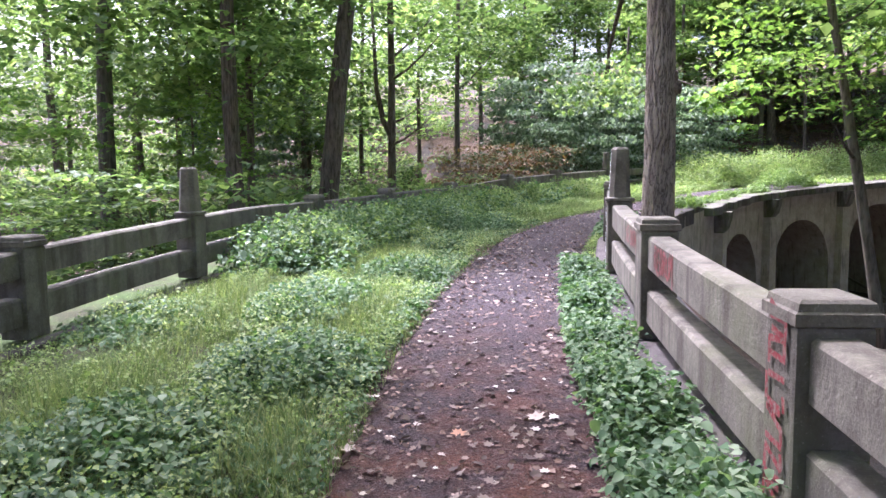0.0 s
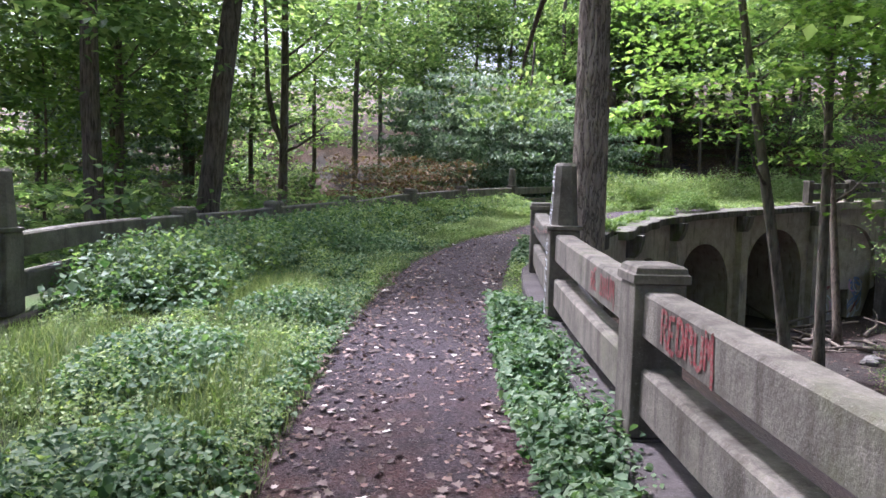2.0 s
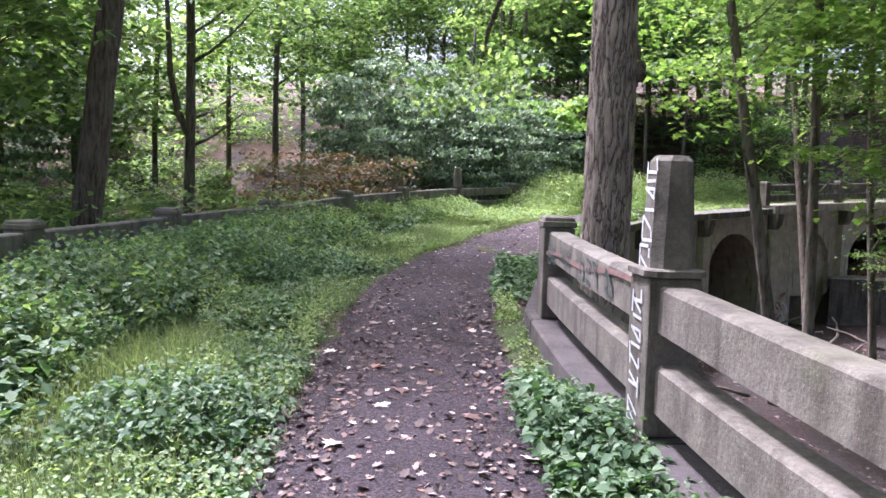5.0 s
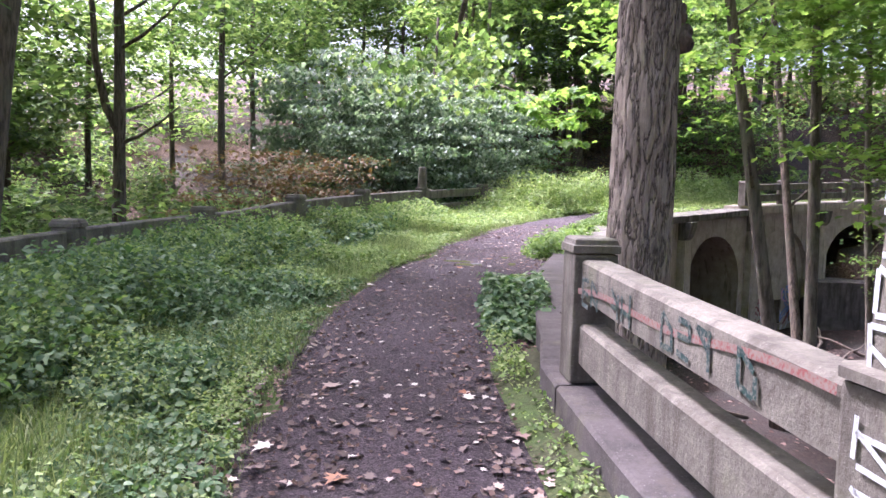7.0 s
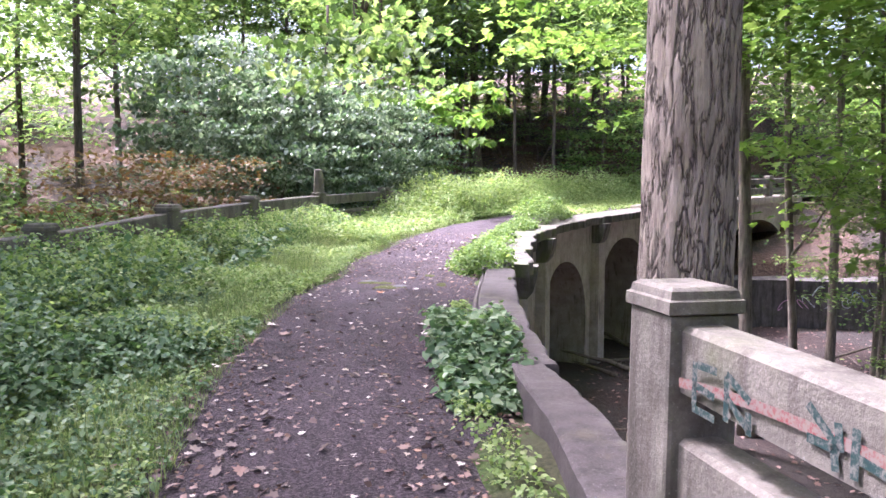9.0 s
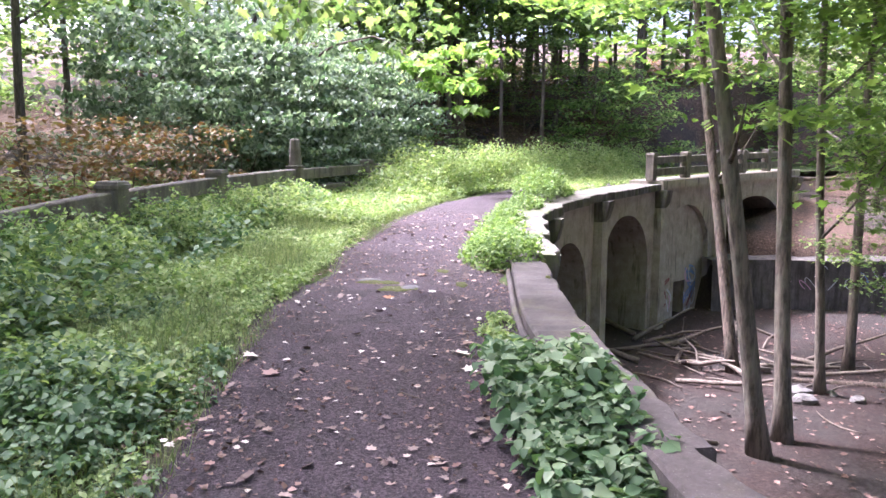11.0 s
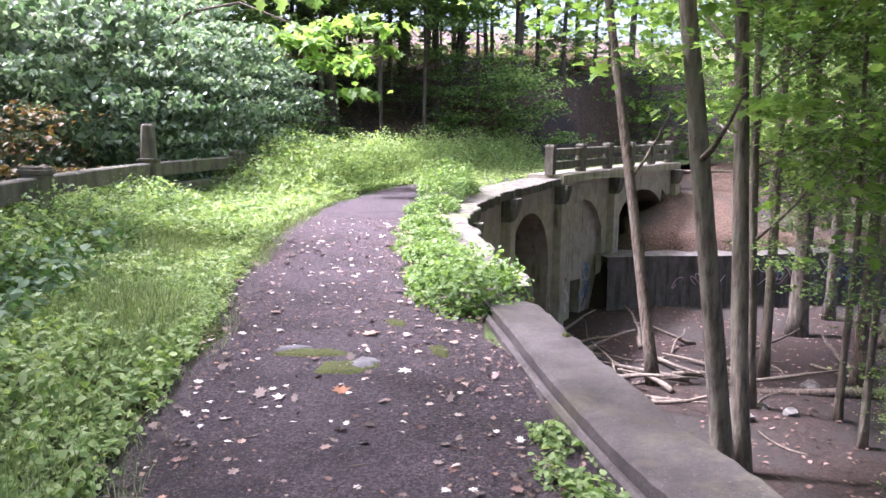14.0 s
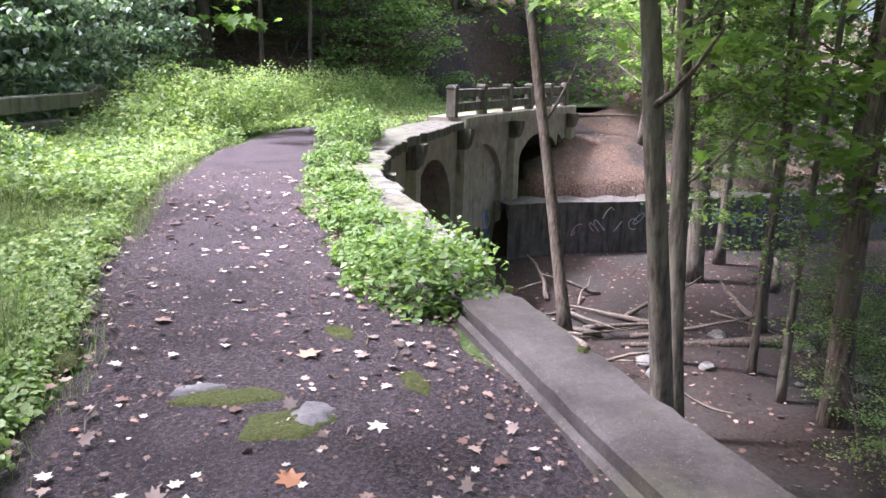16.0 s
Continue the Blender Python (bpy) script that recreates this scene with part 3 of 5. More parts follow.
def bay(s0, s1, depth, blind=False):
    """One bay of the side wall with its arched opening."""
    half = 0.62
    a, b2 = s0 + half, s1 - half
    mid = (s0 + s1) / 2
    crown = float(grade(mid)) - (1.06 if mid < 31 else 0.8)
    rise = min(1.75, (b2 - a) / 2)
    n = 22
    cols = [s0, a] + [a + (b2 - a) * (0.5 - 0.5 * math.cos(math.pi * k / n)) for k in range(n + 1)] + [b2, s1]
    lows = [FOOT, FOOT] + [arch_height(s, a, b2, crown, rise) for s in cols[2:-2]] + [FOOT, FOOT]
    verts, faces = [], []

    def quad(*q):
        i = len(verts)
        verts.extend(q)
        faces.append((i, i + 1, i + 2, i + 3))

    for (c0, z0), (c1, z1) in zip(zip(cols, lows), zip(cols[1:], lows[1:])):
        if c1 - c0 < 1e-6:
            continue
        quad(pt(c0, WALL_L, z0), pt(c1, WALL_L, z1), pt(c1, WALL_L, float(grade(c1))), pt(c0, WALL_L, float(grade(c0))))
        if a - 1e-6 < c0 and c1 < b2 + 1e-6:
            quad(pt(c0, WALL_L, z0), pt(c1, WALL_L, z1), pt(c1, WALL_L - depth, z1), pt(c0, WALL_L - depth, z0))
    for c0 in (a, b2):
        quad(pt(c0, WALL_L, FOOT), pt(c0, WALL_L - depth, FOOT), pt(c0, WALL_L - depth, crown - rise), pt(c0, WALL_L, crown - rise))
    wall = link_mesh("arch_wall", verts, faces, M_bridge, bridge)
    if blind:
        verts.clear(), faces.clear()
        l = WALL_L - depth
        d0, d1, top = mid - 0.35, mid + 0.5, -2.5
        for p, q, z0, z1 in ((a - 0.1, d0, FOOT, crown + 0.2), (d1, b2 + 0.1, FOOT, crown + 0.2), (d0, d1, top, crown + 0.2)):
            quad(pt(p, l, z0), pt(q, l, z0), pt(q, l, z1), pt(p, l, z1))
        for c0 in (d0, d1):
            quad(pt(c0, l, FOOT), pt(c0, l - 1.6, FOOT), pt(c0, l - 1.6, top), pt(c0, l, top))
        quad(pt(d0, l, top), pt(d1, l, top), pt(d1, l - 1.6, top), pt(d0, l - 1.6, top))
        quad(pt(d0, l - 1.6, FOOT), pt(d1, l - 1.6, FOOT), pt(d1, l - 1.6, top), pt(d0, l - 1.6, top))
        link_mesh("blind_panel", verts, faces, M_bridge, bridge, "recessed wall panel with a dark doorway")
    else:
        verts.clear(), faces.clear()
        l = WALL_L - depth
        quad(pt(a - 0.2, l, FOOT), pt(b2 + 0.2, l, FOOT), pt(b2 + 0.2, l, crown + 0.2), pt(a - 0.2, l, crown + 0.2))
        # dark colour stands in for the shade deep inside the arch
        link_mesh("vault_back_wall", verts, faces, M_wall, bridge, "wall at the back of the vault, coloured dark for its shade")


for i, (s0, s1) in enumerate(zip(PIERS, PIERS[1:])):
    bay(s0, s1, 0.2 if i == 4 else 5.2, blind=(i == 4))
solid_strip("retaining_wall", -10, 16.9, 0.6, 0.0, 0.26, -4.5, -0.31, M_bridge, bridge)
for s in PIERS[1:]:
    verts, faces = [], []
    g = float(grade(s))
    rings = [(FOOT, 0.27, 0.3), (g - 1.0, 0.25, 0.26), (g - 0.75, 0.22, 0.24)]
    for z, w, d in rings:
        verts += [pt(s - w, WALL_L - 0.05, z), pt(s - w, WALL_L + d, z), pt(s + w, WALL_L + d, z), pt(s + w, WALL_L - 0.05, z)]
    for i in range(len(rings) - 1):
        faces += [(4 * i + k, 4 * i + (k + 1) % 4, 4 * i + 4 + (k + 1) % 4, 4 * i + 4 + k) for k in range(4)]
    faces += [(3, 2, 1, 0), tuple(range(4 * len(rings) - 4, 4 * len(rings)))]
    pilaster = link_mesh("pilaster", verts, faces, M_bridge, bridge, "concrete pilaster with a bracket head")
    verts, faces = [], []
    rings = [(g - 0.78, 0.2, 0.2), (g - 0.62, 0.22, 0.33), (g - 0.35, 0.24, 0.4), (g - 0.155, 0.25, 0.42)]
    for z, w, d in rings:
        verts += [pt(s - w, WALL_L - 0.05, z), pt(s - w, WALL_L + d, z), pt(s + w, WALL_L + d, z), pt(s + w, WALL_L - 0.05, z)]
    for i in range(len(rings) - 1):
        faces += [(4 * i + k, 4 * i + (k + 1) % 4, 4 * i + 4 + (k + 1) % 4, 4 * i + 4 + k) for k in range(4)]
    faces += [(3, 2, 1, 0), tuple(range(4 * len(rings) - 4, 4 * len(rings)))]
    link_mesh("bracket", verts, faces, M_cornice, pilaster, "dark spalled bracket")
solid_strip("cornice", 20.6, 37.3, 0.12, 0.1, lambda s: 0.86 + bulge(s), -0.16, 0.06, M_cornice, bridge, "dark mossy cornice, crumbling at the edge", 0.07, 3)
solid_strip("cornice", 37.3, 49.2, 0.3, 0.0, lambda s: 0.8 + bulge(s), -0.12, 0.17, M_bridge, bridge)
solid_strip("deck", 20.6, 49.2, 0.5, -6.0, lambda s: 0.45 + bulge(s), -0.45, -0.06, M_bridge, bridge)

# ---- retaining wall across the ravine ----
wall = thing("retaining_wall", "low stained concrete retaining wall covered in graffiti", "wall")
verts, faces = [], []
n = 30
for i in range(n + 1):
    d = -1.5 + 34 * i / n
    for uu, z in ((-1.0, -5.0), (-0.9, -1.75), (0.6, -1.72), (0.6, -5.0)):
        verts.append((24.5 + 0.905 * d + 0.428 * uu, 30 - 0.428 * d + 0.905 * uu, z + 0.03 * math.sin(i)))
faces = [(i * 4 + k, i * 4 + 4 + k, i * 4 + 4 + (k + 1) % 4, i * 4 + (k + 1) % 4) for i in range(n) for k in range(4)]
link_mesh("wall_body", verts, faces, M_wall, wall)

# ---- trees ----
def crown_mesh(seed, n, radius, height, leaf, shape, mat, clumps, droop=0.2, flat=2.0, hollow=0.35, layer=0.2):
    r = np.random.default_rng(seed)
    k = clumps
    d = r.normal(size=(k, 3))
    d /= np.linalg.norm(d, axis=1)[:, None]
    rad = (hollow + (1 - hollow) * r.random(k) ** 0.6)[:, None]
    centre = d * rad * np.array([radius, radius, height / 2]) + np.array([0, 0, height / 2])
    own = r.integers(0, k, n)
    spread = r.uniform(0.5, 1.25, k)[own][:, None] * radius * layer
    p = centre[own] + r.normal(size=(n, 3)) * spread * np.array([1, 1, 0.17])
    ob = leaves("crown", p, leaf * r.uniform(0.6, 1.25, n), shape, mat, None, droop, flat, r)
    me = ob.data
    bpy.data.objects.remove(ob)
    return me


CROWNS = {
    "mid": [crown_mesh(11 + i, 5200, 3.8, 10.0, 0.25, OVAL, M_leaf_mid, 62) for i in range(4)],
    "blue": [crown_mesh(21 + i, 6200, 3.2, 6.5, 0.175, BROAD, M_leaf_blue, 90, 0.6, 1.6, 0.55, 0.13) for i in range(2)],
    "bright": [crown_mesh(31 + i, 4500, 3.4, 6.5, 0.2, MAPLE, M_leaf_bright, 52) for i in range(2)],
    "brown": [crown_mesh(41, 1900, 2.0, 3.6, 0.14, OVAL, M_leaf_brown, 40)],
    "low": [crown_mesh(51 + i, 2600, 2.6, 3.6, 0.17, OVAL, M_leaf_mid, 26) for i in range(3)],
    "spray": [crown_mesh(61 + i, 3600, 2.2, 6.5, 0.11, OVAL, M_leaf_mid, 34, 0.2, 2.5) for i in range(2)],
    "roof": [crown_mesh(91 + i, 9000, 5.2, 9.0, 0.24, OVAL, M_leaf_mid, 64, layer=0.28) for i in range(2)],
    "canopy": [crown_mesh(81, 750, 2.2, 2.0, 0.19, MAPLE, M_leaf_mid, 24, 0.7)],
    "maple": [crown_mesh(71, 420, 1.0, 1.5, 0.2, MAPLE, M_leaf_bright, 12, 0.5)],
}
KINDS = {"mid": "green", "blue": "cool green", "bright": "sunlit yellow-green", "brown": "browned", "low": "green", "spray": "sparse green", "maple": "bright yellow-green", "canopy": "overhanging green", "roof": "added high shade-casting green"}


def tree(x, y, r, height, mat, crown, crown_base, crown_scale=1.0, lean=(0.0, 0.0), seed=0, limbs=4, label="", sides=10, base=None, bend=0.15, crown_at=None):
    rng = np.random.default_rng(1000 + seed)
    z0 = float(land([x], [y])[0]) - 0.15 if base is None else base
    top = thing("tree", label or ("%s woodland tree with %s leaves" % ("dark-barked" if mat is M_bark_dark else "grey-barked", KINDS[crown])), "tree", "woodland trees", m=Matrix.Translation((x, y, z0)))
    n = 90 if sides >= 30 else 16
    spine = []
    for i in range(n + 1):
        u = i / n
        spine.append((lean[0] * height * u + bend * math.sin(2.2 * math.pi * u + seed) * u, lean[1] * height * u + bend * math.sin(1.7 * math.pi * u + 2 * seed) * u, height * u))
    radii = [r * (1 - 0.55 * i / n) * (1 + 0.45 * math.exp(-i * height / n / 0.5)) for i in range(n + 1)]
    v, f = tube(spine, radii, sides, rng, 0.04 if sides < 30 else 0.004)
    if sides >= 30:
        for j in range(len(v)):
            c0, k = np.array(spine[j // sides]), 2 * math.pi * (j % sides) / sides
            deep = abs(noise.noise(Vector((5.5 * math.cos(k), 5.5 * math.sin(k), 1.1 * v[j][2])))) + 0.5 * abs(noise.noise(Vector((11 * math.cos(k), 11 * math.sin(k), 3.3 * v[j][2]))))
            v[j] = c0 + (v[j] - c0) * (0.95 + 0.16 * min(deep, 0.6))
    link_mesh("trunk", v, f, mat, top, smooth=True)
    for k in range(limbs):
        i = int(rng.integers(int(n * 0.35), n))
        a = rng.uniform(0, 2 * math.pi)
        p = np.array(spine[i])
        length = rng.uniform(1.5, 3.2) * crown_scale
        d = np.array([math.cos(a), math.sin(a), rng.uniform(0.2, 0.7)])
        pts = [p + d * length * q + np.array([0, 0, 0.25 * length * q * q]) for q in (0, 0.33, 0.66, 1.0)]
        v, f = tube(pts, [radii[i] * 0.4 * (1 - 0.7 * q) for q in (0, 0.33, 0.66, 1)], 6, rng, 0.05)
        link_mesh("limb", v, f, mat, top, smooth=True)
    me = CROWNS[crown][seed % len(CROWNS[crown])]
    c = new("crown", me)
    c.parent = top
    u = min(1.0, crown_base / height)
    spot = (lean[0] * height * u, lean[1] * height * u, crown_base)
    if crown_at is not None:
        spot = tuple(Vector(crown_at) - Vector((x, y, z0)))
        h0 = np.array(spine[9])
        pts = [h0 + (np.array(spot) + (0, 0, 0.9) - h0) * q + np.array([0, 0, 1.2 * math.sin(math.pi * q)]) for q in (0, 0.25, 0.5, 0.75, 1.0)]
        v, f = tube(pts, [r * 0.5 * (1 - 0.8 * q) for q in (0, 0.25, 0.5, 0.75, 1)], 6, rng, 0.05)
        link_mesh("limb", v, f, mat, top, smooth=True)
    c.matrix_basis = Matrix.Translation(spot) @ Matrix.Rotation(seed * 1.3, 4, "Z") @ Matrix.Diagonal((crown_scale, crown_scale, crown_scale, 1))
    return top


# measured trees
tree(3.62, 12.33, 0.285, 13, M_bark_big, "mid", 8.5, 1.3, (0.004, 0.0), 1, 3, "large grey ridged-bark tree rising close behind the parapet", 60, -1.2, 0.1)
tree(-3.5, 20.67, 0.31, 15, M_bark_dark, "mid", 6.5, 1.1, (0.13, 0.0), 2, 3, "thick dark tree leaning over the path", 12, bend=0.1)
tree(-5.4, 19.2, 0.24, 14, M_bark_dark, "mid", 4.0, 1.0, (-0.02, 0.0), 3, 4)
tree(-9.5, 20.7, 0.27, 14, M_bark_pale, "mid", 3.5, 1.1, (0.01, 0), 4, 4)
forked = tree(-2.0, 28.0, 0.19, 13, M_bark_dark, "mid", 6.0, 1.1, (0.01, 0), 5, 4, "slim dark forked tree beyond the parapet", bend=0.05)
v, f = tube([(0.02, 0, 4.4), (-0.25, 0, 5.0), (-0.5, 0.1, 6.2), (-0.62, 0.1, 9.5)], [0.12, 0.11, 0.09, 0.05], 8, np.random.default_rng(8), 0.04)
link_mesh("limb", v, f, M_bark_dark, forked, smooth=True)
tree(11.95, 19.4, 0.165, 14, M_bark_pale, "bright", 6.6, 1.0, (-0.165, 0.055), 6, 4, bend=0.06)
# the next two trunks carry added roof crowns that shade the ravine floor
tree(12.98, 19.72, 0.15, 16, M_bark_pale, "roof", 9.2, 0.85, (0.037, 0.09), 7, 4, bend=0.06)
tree(16.6, 23.74, 0.15, 16, M_bark_dark, "roof", 9.2, 0.95, (0.07, 0.25), 8, 3, bend=0.04)
tree(16.65, 21.4, 0.11, 12, M_bark_pale, "spray", 5.0, 1.1, (-0.1, 0.0), 9, 4, bend=0.06)
tree(16.2, 19.0, 0.08, 10, M_bark_pale, "spray", 1.6, 0.9, (0.03, 0), 10, 4, bend=0.1)
tree(17.4, 19.9, 0.08, 9, M_bark_pale, "spray", 2.0, 0.9, (0.0, 0), 11, 4, bend=0.1)
tree(25.5, 24.3, 0.3, 14, M_bark_pale, "mid", 6.0, 1.1, (0.0, 0), 12, 4)
tree(21.5, 21.0, 0.17, 12, M_bark_dark, "spray", 2.5, 1.2, (0.05, 0.0), 13, 4)
tree(8.3, 34.0, 0.1, 8, M_bark_dark, "maple", 3.0, 1.6, (0.02, 0), 14, 2, "young maple with a sunlit yellow-green spray over the path", bend=0.1, crown_at=(11.6, 29.7, 3.0))

for kx, ky, kz, kr in ((3.87, 12.18, 2.85, 0.085), (3.84, 12.2, 3.05, 0.06)):
    big = [o for o in bpy.data.objects if o.get("label", "").startswith("large grey ridged")][0]
    bm = bmesh.new()
    bmesh.ops.create_icosphere(bm, subdivisions=3, radius=kr)
    for v in bm.verts:
        d = v.co.normalized()
        dent = max(0.0, d.dot(Vector((0.85, -0.5, 0.1)))) ** 6
        v.co = v.co * (1 - 0.45 * dent) + noise.noise_vector(v.co * 18) * kr * 0.3
        v.co.z *= 1.25
    knot = part("knot", bm, M_bark_dark, big, "dark burl on the trunk")
    knot.matrix_world = Matrix.Translation((kx, ky, kz))

pts = [(3.62, 12.4, 4.7), (3.7, 14.0, 5.3), (3.9, 16.2, 5.2), (4.1, 18.2, 4.5), (4.2, 19.2, 3.7)]
v, f = tube([np.array(p) - (3.62, 12.33, -1.2) for p in pts], [0.1, 0.08, 0.06, 0.04, 0.015], 8, np.random.default_rng(4), 0.05)
link_mesh("limb", v, f, M_bark_dark, big, "dark limb arching over the path", smooth=True)
spray = new("crown", CROWNS["canopy"][0])
spray.parent = big
spray.matrix_basis = Matrix.Translation((0.5, 6.5, 4.05)) @ Matrix.Diagonal((0.75, 0.75, 0.75, 1))
tagged(spray, "drooping spray of dark green maple leaves")

# tall trees added to shade ravine and near path, crowns mostly out of view
for i, (x, y, r, h, cb, mat) in enumerate([(-7.5, 25.5, 0.15, 14, 4.0, M_bark_dark),
                                          (9.0, 9.0, 0.2, 16, 9.5, M_bark_pale), (-4.0, -6.5, 0.25, 15, 4.5, M_bark_dark), (1.5, -14.0, 0.25, 15, 3.5, M_bark_pale), (5.5, -5.0, 0.22, 15, 6.0, M_bark_dark), (-8.0, 0.5, 0.22, 15, 5.5, M_bark_pale), (7.0, 2.5, 0.2, 16, 5.5, M_bark_dark), (4.2, -2.5, 0.2, 16, 5.5, M_bark_dark), (14.0, 13.0, 0.2, 16, 9.5, M_bark_dark), (20.0, 15.0, 0.2, 16, 9.0, M_bark_pale), (19.5, 22.5, 0.13, 15, 8.5, M_bark_pale),
                                          (25.0, 20.0, 0.2, 16, 8.5, M_bark_dark), (28.5, 24.5, 0.18, 16, 8.0, M_bark_pale), (27.0, 16.0, 0.16, 15, 6.0, M_bark_dark)]):
    tree(x, y, r, h, mat, "roof", cb, 1.0, (0.01 * math.sin(i), 0.01 * math.cos(i)), 200 + i, 4)

# unseen trees, added only to throw shade on the first metres
for i, (x, y, cb) in enumerate([(-7.2, 8.4, 9.5), (-5.5, -1.5, 7.0)]):
    tree(x, y, 0.22, 16, M_bark_dark, "roof", cb, 1.0, (0.0, 0.0), 230 + i, 4, "tall dark tree added out of view to shade the start of the path")

# small trees whose sunlit sprays hang in front of the trunks
for i, (x, y, cb, k) in enumerate([(-10.8, 17.0, 1.6, 0.7), (-7.6, 22.0, 2.2, 0.7)]):
    tree(x, y, 0.05, 7, M_bark_dark, "bright", cb, k, (0.02, 0.0), 280 + i, 3, "slender sapling with layered sunlit yellow-green sprays", bend=0.1, sides=7)

# the wood around
rng = np.random.default_rng(77)
count, tries = 0, 0
CLEARINGS = [(-0.3, 25.0), (0.5, 30.6)]
spots = [(3.78, 12.3), (-2.75, 17.4), (11, 19.6), (13.3, 20.2)]
while count < 60 and tries < 4000:
    tries += 1
    a = radians(rng.uniform(-52, 100))
    d = rng.uniform(13, 55)
    x, y = 1.0 + d * math.sin(a), 8 + d * math.cos(a)
    s, l = nearest([x], [y])
    s, l = s[0], l[0]
    if -7.0 < l < 5.5 and s < 54:
        continue
    if any(math.hypot(x - p + 0.57 * k, y - q - 0.82 * k) < 4.8 for p, q in ((9.0, 27.0), (14.0, 31.5)) for k in [min(max((x - p) * -0.57 + (y - q) * 0.82, 0), 21)]):
        continue
    if l > 0 and d < 34 and s < 60 and rng.random() < 0.75:
        continue
    if any((x - p) ** 2 + (y - q) ** 2 < 7 for p, q in spots):
        continue
    spots.append((x, y))
    h = rng.uniform(11, 17)
    kind = rng.choice(["mid", "mid", "mid", "low", "blue", "bright"] if l < 0 else ["mid", "spray", "bright", "spray"])
    mat = M_bark_dark if rng.random() < 0.6 else M_bark_pale
    girth, base_z, spread, tilt = rng.uniform(0.1, 0.26), rng.uniform(0.8, 4.5) if d > 22 else rng.uniform(3, 5), rng.uniform(0.9, 1.35), (rng.normal(0, 0.03), rng.normal(0, 0.03))
    if not (y > 21 and abs(x + 0.118 * (y - 1)) < 2.4) and all(math.hypot(x - p, y - q) > 0.3 for p, q in CLEARINGS):
        tree(x, y, girth, h, mat, kind, base_z, spread, tilt, 20 + count, 3, sides=8)
    count += 1

for i in range(40):
    d, uu = rng.uniform(-14, 26), rng.uniform(3, 24)
    x, y = 24.5 + 0.905 * d + 0.428 * uu, 30 - 0.428 * d + 0.905 * uu
    s, l = nearest([x], [y])
    if -7 < l[0] < 2.5:
        continue
    kind = ["mid", "low", "bright", "spray", "blue"][i % 5]
    tree(x, y, rng.uniform(0.08, 0.2), rng.uniform(9, 14), M_bark_dark if i % 3 else M_bark_pale, kind, rng.uniform(2.8, 5.0), rng.uniform(0.8, 1.2), (rng.normal(0, 0.03), rng.normal(0, 0.03)), 140 + i, 3, sides=7)

for i, (x, y, kind, cb) in enumerate([(17.5, 40.5, "bright", 3.4), (22.0, 42.0, "mid", 3.6), (27.0, 42.5, "bright", 3.2), (33.0, 41.0, "mid", 3.0), (38.5, 39.0, "bright", 2.0), (13.5, 41.0, "mid", 2.6), (37.0, 31.0, "bright", 1.2), (34.0, 29.5, "spray", 1.5), (19.5, 46.5, "mid", 4.2), (24.5, 48.0, "bright", 4.2), (30.0, 48.5, "mid", 4.2)]):
    tree(x, y, 0.13, 11, M_bark_dark, kind, cb, 0.95, (0.02 * math.sin(i), 0.0), 240 + i, 3, sides=8)
tree(0.75, 36.7, 0.17, 14, M_bark_dark, "mid", 6.0, 1.0, (0.0, 0.0), 260, 3, bend=0.08)
for i, (x, y, cb) in enumerate([(2.2, 43.0, 3.5), (-1.5, 46.0, 3.0), (-4.5, 40.5, 3.2), (5.0, 46.5, 3.5), (-9.5, 35.0, 3.0), (-6.6, 24.9, 5.0)]):
    tree(x, y, 0.15, 14, M_bark_dark, "mid", cb, 1.1, (0.01, 0.0), 290 + i, 3, sides=8)

# far woods: nothing to count, leaf masses between the trees and the sky
rf = np.random.default_rng(404)
k = 330
ang, dist = np.radians(rf.uniform(-62, 104, k)), rf.uniform(44, 60, k)
cx, cy = 1 + dist * np.sin(ang), 8 + dist * np.cos(ang)
cz = land(cx, cy) + rf.random(k) ** 1.3 * np.where(np.abs(cx + 0.118 * cy) < 5, 4.5, 10.0)
own = rf.integers(0, k, 26000)
pts = np.stack([cx, cy, cz], 1)[own] + rf.normal(size=(26000, 3)) * np.array([1.7, 1.7, 0.8])
ob = leaves("distant_woods", pts, rf.uniform(0.3, 0.6, 26000), OVAL, M_leaf_mid, None, 0.2, 1.6, rf)
tagged(ob, "hazy green leaf masses of the woods beyond", "woods", kind="stuff")

# low greenery between the trunks
k = 640
cx, cy = rf.uniform(-34, 12, k), rf.uniform(6, 58, k)
ks, kl = nearest(cx, cy)
ok = (kl < -7.2) & ~((np.abs(cx - 3.5) < 1.6) & (cy > 28)) & ~((cx > 4) & (cy > 38))
cx, cy = cx[ok], cy[ok]
cz = land(cx, cy) + rf.uniform(0.15, 1.9, len(cx)) * np.clip(0.5 + cy / 40, 0.5, 1.4)
own = rf.integers(0, len(cx), 58000)
pts = np.stack([cx, cy, cz], 1)[own] + rf.normal(size=(58000, 3)) * np.array([0.55, 0.55, 0.22])
ob = leaves("understory", pts, rf.uniform(0.12, 0.3, 58000), OVAL, M_leaf_mid, None, 0.25, 1.6, rf)
tagged(ob, "leafy green understory of saplings and shrubs beneath the trees", "undergrowth", kind="stuff")

